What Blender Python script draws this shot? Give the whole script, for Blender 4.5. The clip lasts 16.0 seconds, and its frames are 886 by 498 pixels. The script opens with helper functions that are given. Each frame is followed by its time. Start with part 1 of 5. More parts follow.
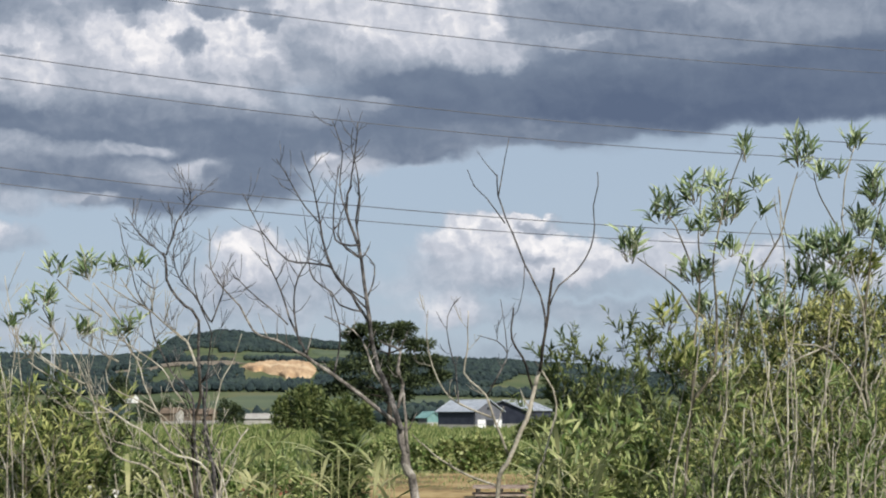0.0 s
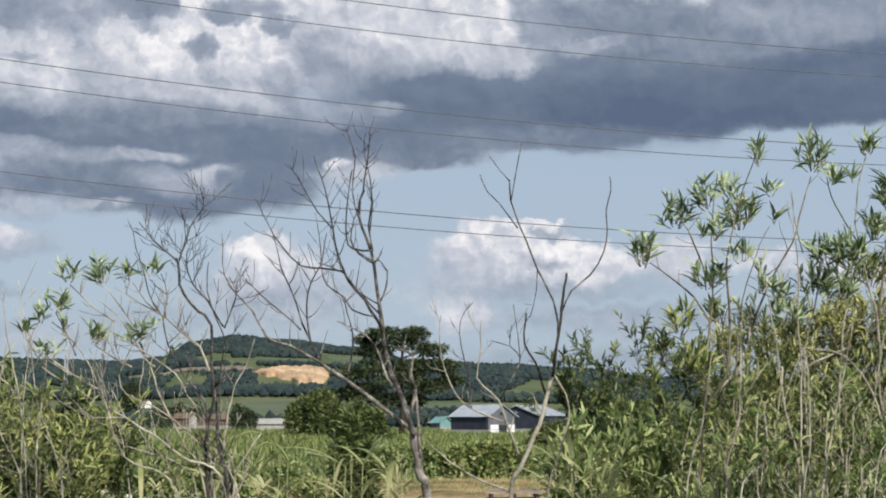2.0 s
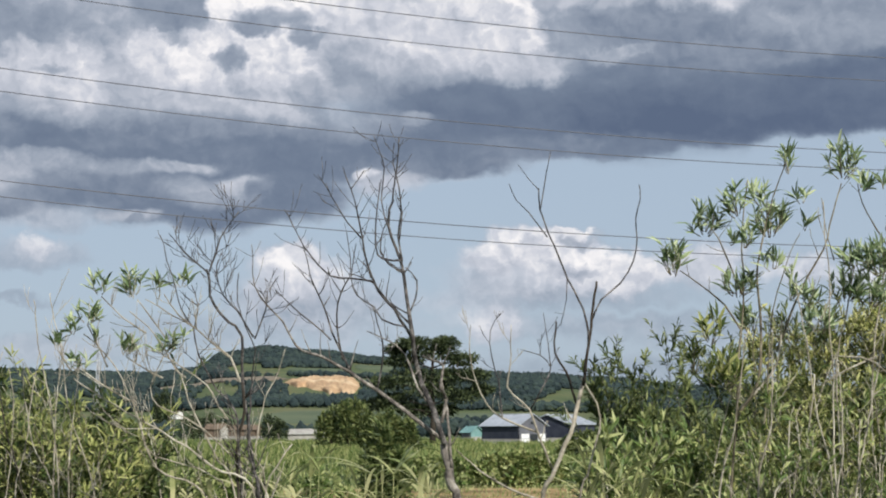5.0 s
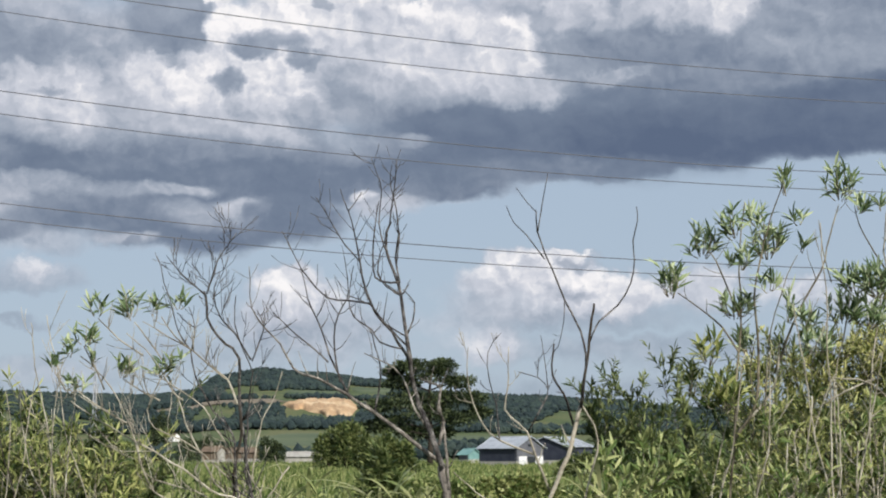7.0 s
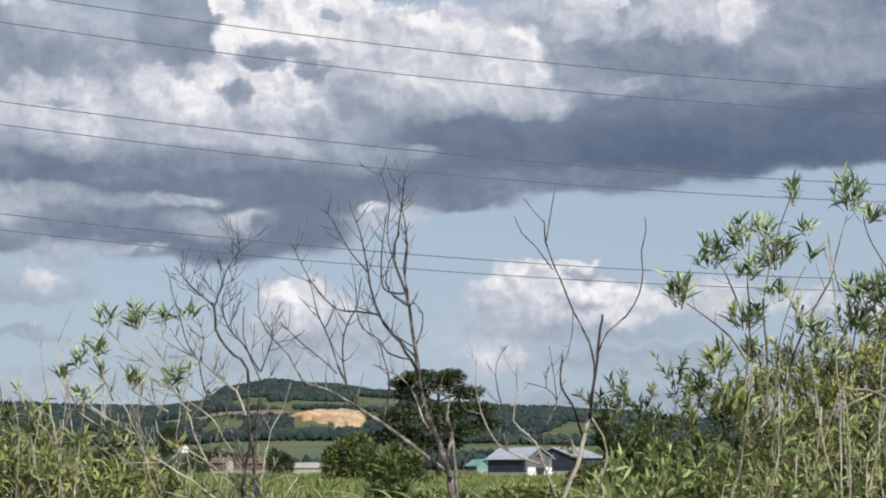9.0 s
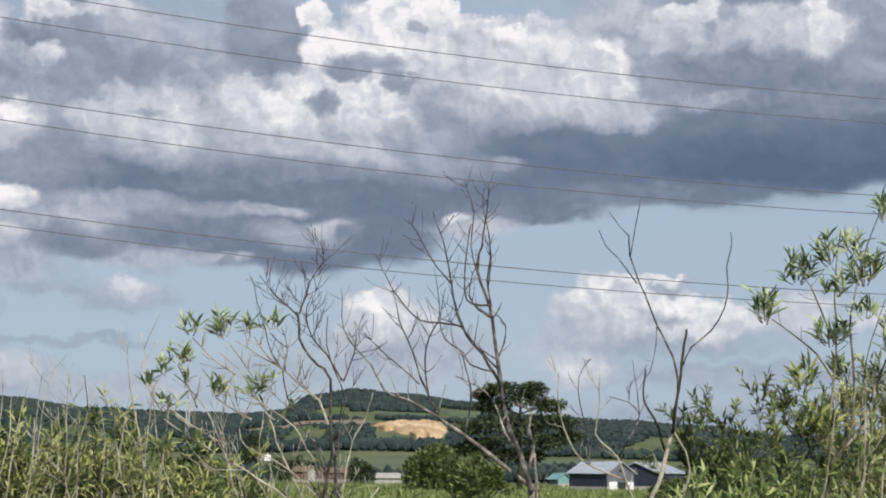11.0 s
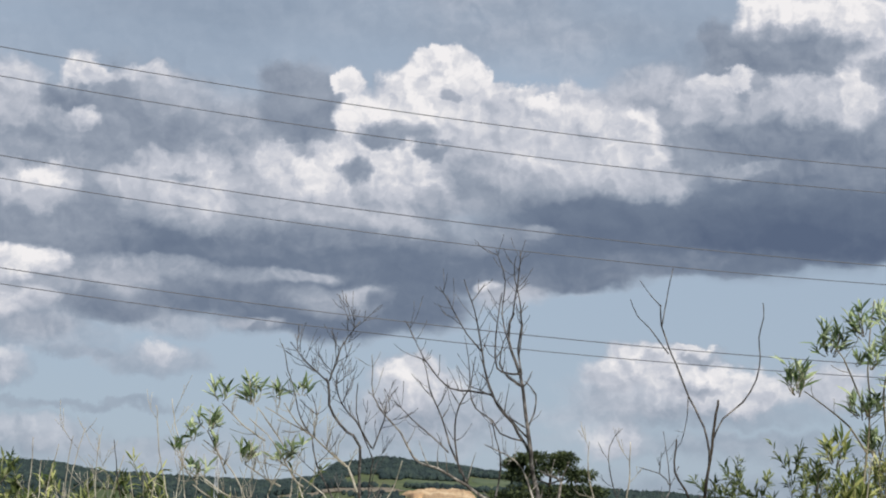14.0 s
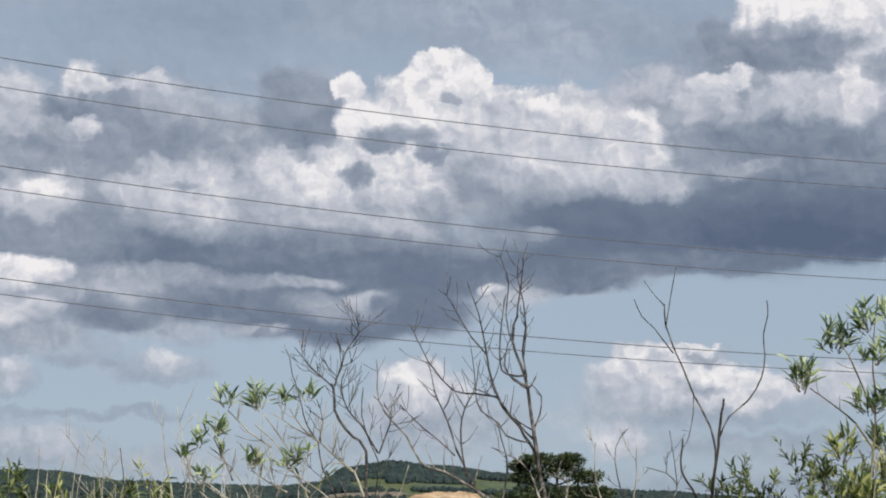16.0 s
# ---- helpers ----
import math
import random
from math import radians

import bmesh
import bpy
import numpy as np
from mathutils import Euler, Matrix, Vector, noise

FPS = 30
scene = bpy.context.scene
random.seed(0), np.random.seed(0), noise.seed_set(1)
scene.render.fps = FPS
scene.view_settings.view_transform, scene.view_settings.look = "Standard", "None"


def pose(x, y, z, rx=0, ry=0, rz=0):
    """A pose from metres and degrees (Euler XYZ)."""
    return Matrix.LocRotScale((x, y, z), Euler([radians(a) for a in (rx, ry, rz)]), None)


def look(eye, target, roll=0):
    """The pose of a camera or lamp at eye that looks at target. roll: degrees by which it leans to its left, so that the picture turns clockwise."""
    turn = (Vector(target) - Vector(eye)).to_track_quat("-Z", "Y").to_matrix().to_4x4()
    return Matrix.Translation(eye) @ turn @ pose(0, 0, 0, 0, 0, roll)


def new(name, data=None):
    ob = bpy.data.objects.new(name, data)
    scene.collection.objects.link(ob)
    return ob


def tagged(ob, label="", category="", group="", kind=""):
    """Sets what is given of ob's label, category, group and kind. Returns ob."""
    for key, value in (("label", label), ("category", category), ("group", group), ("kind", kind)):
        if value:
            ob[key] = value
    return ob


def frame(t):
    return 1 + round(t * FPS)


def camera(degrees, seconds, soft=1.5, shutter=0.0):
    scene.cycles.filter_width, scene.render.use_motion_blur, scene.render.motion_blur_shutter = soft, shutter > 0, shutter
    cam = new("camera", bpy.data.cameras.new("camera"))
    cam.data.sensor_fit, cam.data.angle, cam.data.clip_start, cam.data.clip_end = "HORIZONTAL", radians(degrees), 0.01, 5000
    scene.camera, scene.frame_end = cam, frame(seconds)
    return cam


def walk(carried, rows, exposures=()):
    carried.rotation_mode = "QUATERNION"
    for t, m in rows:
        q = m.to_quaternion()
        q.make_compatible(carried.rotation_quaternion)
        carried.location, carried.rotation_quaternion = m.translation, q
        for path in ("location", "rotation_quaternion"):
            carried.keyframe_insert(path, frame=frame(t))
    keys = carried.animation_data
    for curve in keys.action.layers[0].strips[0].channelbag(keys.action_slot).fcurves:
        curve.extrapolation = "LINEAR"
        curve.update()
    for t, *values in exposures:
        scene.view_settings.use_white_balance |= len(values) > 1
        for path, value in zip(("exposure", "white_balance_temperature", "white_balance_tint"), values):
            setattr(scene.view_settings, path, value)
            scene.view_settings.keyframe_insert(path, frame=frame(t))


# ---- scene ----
EYE = (0.0, 0.0, 2.2)
cam = camera(30, 16.0, soft=2.0)
walk(cam, [
    (0.0, pose(*EYE, 90, 0, -0.000) @ pose(0, 0, 0, 5.699, 0, 0) @ pose(0, 0, 0, 0, 0, -0.000)),
    (0.5, pose(*EYE, 90, 0, 0.053) @ pose(0, 0, 0, 5.762, 0, 0) @ pose(0, 0, 0, 0, 0, 0.005)),
    (1.0, pose(*EYE, 90, 0, 0.175) @ pose(0, 0, 0, 5.816, 0, 0) @ pose(0, 0, 0, 0, 0, 0.016)),
    (1.5, pose(*EYE, 90, 0, 0.237) @ pose(0, 0, 0, 5.908, 0, 0) @ pose(0, 0, 0, 0, 0, -0.010)),
    (2.0, pose(*EYE, 90, 0, 0.440) @ pose(0, 0, 0, 5.874, 0, 0) @ pose(0, 0, 0, 0, 0, -0.019)),
    (2.5, pose(*EYE, 90, 0, 0.695) @ pose(0, 0, 0, 5.822, 0, 0) @ pose(0, 0, 0, 0, 0, -0.036)),
    (3.0, pose(*EYE, 90, 0, 1.142) @ pose(0, 0, 0, 5.753, 0, 0) @ pose(0, 0, 0, 0, 0, -0.022)),
    (3.5, pose(*EYE, 90, 0, 1.293) @ pose(0, 0, 0, 5.735, 0, 0) @ pose(0, 0, 0, 0, 0, -0.173)),
    (4.0, pose(*EYE, 90, 0, 1.424) @ pose(0, 0, 0, 5.869, 0, 0) @ pose(0, 0, 0, 0, 0, -0.256)),
    (6.5, pose(*EYE, 90, 0, 1.448) @ pose(0, 0, 0, 6.740, 0, 0) @ pose(0, 0, 0, 0, 0, -0.339)),
    (7.0, pose(*EYE, 90, 0, 1.373) @ pose(0, 0, 0, 6.971, 0, 0) @ pose(0, 0, 0, 0, 0, -0.326)),
    (7.5, pose(*EYE, 90, 0, 1.389) @ pose(0, 0, 0, 7.154, 0, 0) @ pose(0, 0, 0, 0, 0, -0.357)),
    (8.0, pose(*EYE, 90, 0, 1.435) @ pose(0, 0, 0, 7.272, 0, 0) @ pose(0, 0, 0, 0, 0, -0.442)),
    (10.5, pose(*EYE, 90, 0, 3.431) @ pose(0, 0, 0, 7.506, 0, 0) @ pose(0, 0, 0, 0, 0, 0.393)),
    (11.0, pose(*EYE, 90, 0, 4.587) @ pose(0, 0, 0, 7.751, 0, 0) @ pose(0, 0, 0, 0, 0, 0.700)),
    (11.5, pose(*EYE, 90, 0, 5.167) @ pose(0, 0, 0, 7.916, 0, 0) @ pose(0, 0, 0, 0, 0, 0.886)),
    (12.0, pose(*EYE, 90, 0, 5.495) @ pose(0, 0, 0, 8.027, 0, 0) @ pose(0, 0, 0, 0, 0, 1.084)),
    (12.5, pose(*EYE, 90, 0, 6.087) @ pose(0, 0, 0, 8.498, 0, 0) @ pose(0, 0, 0, 0, 0, 1.136)),
    (13.0, pose(*EYE, 90, 0, 6.297) @ pose(0, 0, 0, 9.006, 0, 0) @ pose(0, 0, 0, 0, 0, 1.424)),
    (13.5, pose(*EYE, 90, 0, 6.156) @ pose(0, 0, 0, 9.670, 0, 0) @ pose(0, 0, 0, 0, 0, 1.448)),
    (14.0, pose(*EYE, 90, 0, 5.729) @ pose(0, 0, 0, 10.082, 0, 0) @ pose(0, 0, 0, 0, 0, 1.463)),
    (14.5, pose(*EYE, 90, 0, 5.193) @ pose(0, 0, 0, 10.501, 0, 0) @ pose(0, 0, 0, 0, 0, 1.386)),
    (15.0, pose(*EYE, 90, 0, 5.491) @ pose(0, 0, 0, 10.775, 0, 0) @ pose(0, 0, 0, 0, 0, 1.235)),
    (15.5, pose(*EYE, 90, 0, 5.459) @ pose(0, 0, 0, 10.608, 0, 0) @ pose(0, 0, 0, 0, 0, 0.686)),
    (16.0, pose(*EYE, 90, 0, 5.827) @ pose(0, 0, 0, 10.191, 0, 0) @ pose(0, 0, 0, 0, 0, 0.481)),
], exposures=((0.0, 0.09), (8.0, 0.08), (11.0, 0.05), (13.0, 0.0), (14.5, -0.05), (16.0, -0.06)))

# ---- chart: bearings of the place as seen from EYE, 2926 units to a radian, axis tipped up 5.7 degrees ----
F, TIP = 2926.0, math.atan(292 / 2926.0)


def way(x, y):
    a, b = (x - 784) / F, (441 - y) / F
    return Vector((a, math.cos(TIP) - b * math.sin(TIP), math.sin(TIP) + b * math.cos(TIP)))


def spot(x, y, d):
    """The place on that bearing, d metres ahead of the eye."""
    w = way(x, y)
    return Vector(EYE) + w * (d / w.y)


def foot(x, d, z=0.0):
    """The place on the ground under that bearing."""
    p = spot(x, 733, d)
    return Vector((p.x, p.y, z))


# ---- world: sky with broken clouds, and the sun ----
SUN_EL, SUN_AZ = 33.0, 150.0     # degrees; azimuth clockwise from the view axis
world = bpy.data.worlds.new("sky")
scene.world = world
world.use_nodes = True
wt = world.node_tree
wt.nodes.clear()


def wn(kind, **kw):
    n = wt.nodes.new(kind)
    for k, v in kw.items():
        setattr(n, k, v)
    return n


def wire(a, b):
    wt.links.new(a, b)


def wmath(op, a, b=None, clamp=False):
    n = wn("ShaderNodeMath", operation=op, use_clamp=clamp)
    for i, v in enumerate((a, b)):
        if v is None:
            continue
        if isinstance(v, (int, float)):
            n.inputs[i].default_value = v
        else:
            wire(v, n.inputs[i])
    return n.outputs[0]


def wvec(op, a, b=None, c=None):
    n = wn("ShaderNodeVectorMath", operation=op)
    for i, v in enumerate((a, b, c)):
        if v is None:
            continue
        if isinstance(v, tuple):
            n.inputs[i].default_value = v
        else:
            wire(v, n.inputs[i])
    return n


coord = wn("ShaderNodeTexCoord").outputs["Generated"]
unit = wvec("NORMALIZE", coord).outputs[0]
sep = wn("ShaderNodeSeparateXYZ")
wire(unit, sep.inputs[0])
azim = wmath("ARCTAN2", sep.outputs[0], sep.outputs[1])
elev = wmath("ARCSINE", sep.outputs[2])
comb = wn("ShaderNodeCombineXYZ")
wire(azim, comb.inputs[0]), wire(elev, comb.inputs[1])
plane = comb.outputs[0]


def wnoise(vec, scale, detail, rough, stretch=(1, 1.4, 1)):
    p = wvec("MULTIPLY", vec, stretch).outputs[0]
    n = wn("ShaderNodeTexNoise", noise_dimensions="2D")
    wire(p, n.inputs["Vector"])
    n.inputs["Scale"].default_value, n.inputs["Detail"].default_value, n.inputs["Roughness"].default_value = scale, detail, rough
    return n


# the air's turbulence bends every cloud's outline
big = wnoise(plane, 17.0, 8.0, 0.58, (1, 1.5, 1))
bent = wvec("MULTIPLY_ADD", wvec("SUBTRACT", big.outputs["Color"], (0.5, 0.5, 0.5)).outputs[0], (0.042, 0.022, 0.0), plane).outputs[0]
# heads of cumulus: smaller, rounder knobs
knobs = wnoise(plane, 46.0, 6.0, 0.6, (1, 1.1, 1))
knobbly = wvec("MULTIPLY_ADD", wvec("SUBTRACT", knobs.outputs["Color"], (0.5, 0.5, 0.5)).outputs[0], (0.027, 0.022, 0.0), plane).outputs[0]
outline = bent


def billow(scale, shift):
    """Rounded heaps of vapour."""
    p = wvec("ADD", knobbly, shift).outputs[0]
    v = wn("ShaderNodeTexVoronoi", voronoi_dimensions="2D", feature="SMOOTH_F1", normalize=True)
    wire(p, v.inputs["Vector"])
    v.inputs["Scale"].default_value, v.inputs["Detail"].default_value, v.inputs["Roughness"].default_value = scale, 2.5, 0.6
    v.inputs["Smoothness"].default_value = 0.7
    return v.outputs["Distance"]


# relief of the billows: each is lighter on the side that faces the sun
heaps = billow(52.0, (0.0, 0.0, 0.0))
relief = wmath("SUBTRACT", billow(52.0, (0.0035, 0.0045, 0.0)), heaps)
crumble = wmath("SUBTRACT", wnoise(bent, 62.0, 5.0, 0.62).outputs["Fac"], 0.5)
soft_noise = wmath("SUBTRACT", wnoise(bent, 14.0, 4.0, 0.5, (1, 2.6, 1)).outputs["Fac"], 0.5)

# the wider sky: scattered cloud all round, of the same kind
far_sky = wnoise(plane, 3.0, 6.0, 0.6)
spread = wn("ShaderNodeMapRange", interpolation_type="SMOOTHSTEP")
wire(far_sky.outputs[0], spread.inputs[0])
spread.inputs[1].default_value, spread.inputs[2].default_value = 0.44, 0.60
wide = wvec("MULTIPLY", plane, (2.7, 3.4, 0)).outputs[0]
away = wvec("DOT_PRODUCT", wide, wide).outputs["Value"]
front = wn("ShaderNodeMapRange", interpolation_type="SMOOTHSTEP")   # clear of scattered cloud where the named clouds stand
wire(away, front.inputs[0])
front.inputs[1].default_value, front.inputs[2].default_value = 0.9, 1.6
cover_0 = wmath("MULTIPLY", spread.outputs[0], front.outputs[0])
tone_0 = wmath("ADD", wmath("MULTIPLY", far_sky.outputs["Fac"], 1.2), -0.1)
start = wn("ShaderNodeCombineXYZ")               # cover, tone
wire(cover_0, start.inputs[0])
wire(tone_0, start.inputs[1])
state = start.outputs[0]


def cloud(x, y, rx, ry, top, foot_tone, edge=0.5, density=1.0):
    """One billow: centre and half size on the chart, tones of its top and foot from shaded 0 to sunlit 1, softness of its edge."""
    global state
    w = way(x, y).normalized()
    ca, ce = math.atan2(w.x, w.y), math.asin(w.z)
    ix, iy = F / rx, F / ry
    centre = wvec("MULTIPLY_ADD", state, (0.0, 0.0, 0.0), (-ca * ix, -ce * iy, 0.0)).outputs[0]   # one billow after the other
    q = wvec("MULTIPLY_ADD", outline, (ix, iy, 0.0), centre).outputs[0]
    inside = wvec("DOT_PRODUCT", q, q).outputs["Value"]
    m = wn("ShaderNodeMapRange", interpolation_type="SMOOTHSTEP")
    wire(inside, m.inputs[0])
    m.inputs[1].default_value, m.inputs[2].default_value = 1.0 + 1.5 * edge, max(0.0, 1.0 - 1.2 * edge)
    m.inputs[3].default_value, m.inputs[4].default_value = 0.0, density
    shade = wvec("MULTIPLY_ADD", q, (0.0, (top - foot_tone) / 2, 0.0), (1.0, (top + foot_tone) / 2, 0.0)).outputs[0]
    mix = wn("ShaderNodeMix", data_type="VECTOR")
    wire(m.outputs[0], mix.inputs[0])
    wire(state, mix.inputs[4])
    wire(shade, mix.inputs[5])
    state = mix.outputs[1]


# thin high veil
outline = bent
cloud(298, -217, 760, 50, 0.47, 0.47, 1, 0.45)
cloud(-67, -141, 420, 40, 0.6, 0.6, 1, 0.35)
cloud(788, -143, 300, 40, 0.5, 0.5, 1, 0.4)
# low far clouds
outline = knobbly
cloud(-277, 553, 110, 26, 0.85, 0.7, 1, 0.69)
cloud(-66, 585, 180, 22, 0.78, 0.72, 1, 0.51)
cloud(-111, 500, 100, 10, 0.42, 0.42, 1, 0.51)
cloud(-290, 500, 70, 10, 0.5, 0.5, 1, 0.46)
cloud(-252, 374, 120, 30, 0.58, 0.5, 1, 0.55)
cloud(-166, 406, 55, 10, 0.48, 0.48, 1, 0.46)
cloud(-30, 418, 85, 22, 0.62, 0.5, 1, 0.64)
cloud(-21, 401, 24, 17, 0.92, 0.76, 0.81, 0.74)
cloud(-308, 434, 42, 28, 0.92, 0.75, 0.81, 0.83)
cloud(375, 561, 230, 20, 0.56, 0.52, 1, 0.37)
cloud(485, 509, 140, 42, 0.66, 0.55, 1, 0.69)
cloud(429, 505, 60, 30, 0.7, 0.62, 1, 0.55)
cloud(449, 455, 82, 46, 0.9, 0.74, 0.54, 0.87)
cloud(441, 435, 56, 30, 0.92, 0.88, 0.41, 0.92)
cloud(774, 504, 90, 30, 0.56, 0.5, 1, 0.41)
cloud(911, 551, 190, 16, 0.66, 0.58, 1, 0.37)
cloud(1124, 561, 200, 24, 0.4, 0.38, 1, 0.37)
cloud(803, 546, 42, 30, 0.88, 0.72, 0.81, 0.83)
cloud(940, 504, 180, 18, 0.52, 0.46, 1, 0.46)
cloud(906, 464, 165, 38, 0.86, 0.62, 0.68, 0.78)
cloud(807, 432, 56, 28, 0.86, 0.7, 0.61, 0.87)
cloud(852, 409, 70, 32, 0.92, 0.8, 0.41, 0.92)
cloud(911, 430, 74, 44, 0.9, 0.8, 0.54, 0.92)
cloud(938, 390, 44, 12, 0.92, 0.8, 0.54, 0.92)
cloud(1018, 460, 84, 40, 0.92, 0.78, 0.41, 0.92)
cloud(979, 435, 40, 22, 0.92, 0.85, 0.54, 0.83)
cloud(946, 406, 36, 9, 0.5, 0.5, 0.81, 0.69)
cloud(952, 459, 30, 10, 0.58, 0.54, 0.94, 0.64)
cloud(869, 403, 14, 9, 0.62, 0.6, 0.94, 0.64)
cloud(1158, 448, 80, 36, 0.9, 0.74, 0.68, 0.87)
cloud(1345, 456, 72, 28, 0.9, 0.72, 0.81, 0.83)
cloud(1505, 480, 92, 30, 0.92, 0.74, 0.81, 0.83)
cloud(1480, 560, 200, 26, 0.6, 0.55, 1, 0.46)
cloud(1100, 628, 330, 24, 0.2, 0.2, 1, 0.37)
# the great bank: its body
outline = bent
cloud(-263, 63, 330, 140, 0.6, 0.46, 0.44, 1)
cloud(76, 72, 260, 130, 0.6, 0.5, 0.44, 1)
cloud(345, 82, 200, 140, 0.66, 0.55, 0.44, 1)
cloud(660, 60, 230, 110, 0.66, 0.5, 0.44, 1)
cloud(829, 9, 110, 90, 0.7, 0.55, 0.5, 1)
cloud(1037, -11, 190, 130, 0.55, 0.4, 0.44, 1)
cloud(1242, -1, 240, 150, 0.52, 0.36, 0.44, 1)
cloud(1480, 20, 300, 110, 0.5, 0.3, 0.44, 1)
cloud(1650, -80, 260, 180, 0.5, 0.35, 0.5, 1)
cloud(-487, 106, 200, 150, 0.55, 0.45, 0.5, 1)
# the lower shelf
outline = bent
cloud(-234, 271, 260, 48, 0.62, 0.52, 0.62, 1)
cloud(39, 268, 260, 42, 0.58, 0.5, 0.5, 1)
cloud(-64, 315, 90, 36, 0.66, 0.58, 0.88, 0.9)
cloud(-264, 338, 80, 36, 0.64, 0.52, 0.88, 0.85)
cloud(31, 340, 60, 26, 0.62, 0.58, 1, 0.7)
cloud(-137, 319, 84, 26, 0.34, 0.3, 0.69, 0.95)
cloud(113, 303, 170, 30, 0.36, 0.26, 0.62, 1)
cloud(186, 338, 90, 34, 0.3, 0.22, 0.56, 1)
cloud(299, 336, 150, 42, 0.3, 0.17, 0.44, 1)
cloud(441, 320, 110, 50, 0.26, 0.22, 0.56, 1)
cloud(145, 354, 46, 10, 0.66, 0.6, 0.88, 0.8)
cloud(150, 359, 9, 9, 0.3, 0.3, 1, 0.8)
cloud(-384, 262, 90, 60, 0.75, 0.6, 0.75, 0.9)
cloud(-309, 313, 30, 20, 0.9, 0.74, 0.75, 0.95)
cloud(-254, 302, 26, 16, 0.84, 0.7, 0.88, 0.85)
# its dark base
outline = bent
cloud(-15, 207, 330, 34, 0.36, 0.2, 0.56, 1)
cloud(266, 215, 260, 40, 0.32, 0.2, 0.56, 1)
cloud(-258, 193, 160, 26, 0.46, 0.4, 0.88, 0.9)
cloud(-450, 210, 150, 34, 0.4, 0.3, 0.75, 1)
cloud(511, 243, 260, 42, 0.3, 0.2, 0.5, 1)
cloud(349, 280, 120, 36, 0.24, 0.2, 0.75, 1)
cloud(612, 258, 130, 36, 0.32, 0.22, 0.5, 1)
cloud(742, 261, 110, 26, 0.36, 0.26, 0.5, 1)
cloud(771, 201, 240, 50, 0.3, 0.22, 0.62, 1)
cloud(909, 170, 260, 60, 0.26, 0.2, 1, 0.9)
cloud(1047, 171, 300, 70, 0.2, 0.05, 0.81, 1)
cloud(1154, 186, 240, 50, 0.1, 0.05, 0.38, 1)
cloud(939, 235, 200, 20, 0.3, 0.26, 0.62, 0.9)
cloud(1330, 160, 260, 58, 0.12, 0.04, 0.44, 1)
cloud(1540, 140, 260, 62, 0.1, 0.06, 0.44, 1)
cloud(1420, 180, 120, 36, 0.05, 0.04, 0.5, 1)
cloud(1700, 120, 260, 70, 0.12, 0.08, 0.5, 1)
cloud(309, 310, 84, 24, 0.66, 0.54, 1, 0.85)
cloud(344, 298, 34, 13, 0.74, 0.64, 1, 0.75)
cloud(386, 309, 19, 15, 0.34, 0.28, 0.88, 0.9)
cloud(251, 263, 42, 11, 0.86, 0.72, 0.88, 0.8)
cloud(205, 256, 34, 8, 0.7, 0.62, 1, 0.7)
cloud(28, 253, 220, 14, 0.56, 0.52, 0.88, 0.75)
cloud(-278, 230, 58, 22, 1, 0.85, 0.38, 1)
cloud(-309, 253, 40, 18, 0.95, 0.82, 0.5, 0.95)
cloud(-225, 242, 26, 12, 0.9, 0.8, 0.62, 0.9)
cloud(571, 192, 110, 18, 0.52, 0.46, 1, 0.7)
cloud(671, 184, 28, 9, 0.68, 0.6, 1, 0.75)
cloud(617, 295, 58, 22, 0.7, 0.6, 1, 0.85)
cloud(574, 275, 22, 10, 0.95, 0.8, 0.88, 0.85)
cloud(409, 204, 140, 12, 0.42, 0.38, 1, 0.6)
# shaded hollows
outline = knobbly
cloud(239, -41, 84, 66, 0.42, 0.34, 0.6, 1)
cloud(207, -93, 52, 28, 0.44, 0.42, 0.75, 1)
cloud(199, 15, 60, 20, 0.38, 0.36, 0.9, 0.9)
cloud(-107, -52, 62, 66, 0.44, 0.38, 0.9, 0.95)
cloud(-62, 33, 96, 46, 0.46, 0.42, 1, 0.9)
cloud(26, -4, 44, 20, 0.38, 0.36, 0.9, 0.9)
cloud(-207, 138, 84, 34, 0.4, 0.34, 0.9, 0.95)
cloud(-305, 80, 44, 12, 0.36, 0.36, 1, 0.8)
cloud(-134, 99, 26, 30, 0.42, 0.4, 1, 0.8)
cloud(95, 21, 90, 40, 0.55, 0.5, 1, 0.7)
cloud(139, 124, 60, 50, 0.62, 0.56, 1, 0.8)
cloud(-265, 11, 90, 40, 0.52, 0.46, 1, 0.8)
cloud(589, 20, 120, 70, 0.68, 0.62, 1, 0.9)
cloud(509, 102, 110, 44, 0.6, 0.46, 1, 0.9)
cloud(1057, 1, 190, 44, 0.46, 0.36, 0.9, 0.95)
cloud(978, 15, 24, 19, 0.34, 0.32, 0.9, 0.9)
cloud(1203, 9, 120, 40, 0.38, 0.34, 1, 0.9)
cloud(909, 50, 50, 60, 0.5, 0.42, 0.9, 0.9)
# sunlit heads
outline = knobbly
cloud(-183, -109, 36, 40, 0.95, 0.78, 0.5, 1)
cloud(-311, -84, 56, 50, 0.84, 0.68, 0.62, 0.95)
cloud(-50, -106, 48, 20, 0.84, 0.68, 0.62, 0.95)
cloud(-130, -104, 30, 14, 0.78, 0.7, 0.75, 0.9)
cloud(-2, -68, 60, 36, 0.64, 0.58, 1, 0.8)
cloud(-420, -105, 60, 40, 0.85, 0.7, 0.62, 0.9)
cloud(-205, -56, 46, 22, 0.36, 0.34, 0.75, 0.9)
cloud(-159, -27, 24, 20, 0.88, 0.76, 0.62, 0.95)
cloud(-288, -42, 44, 22, 0.68, 0.6, 0.88, 0.85)
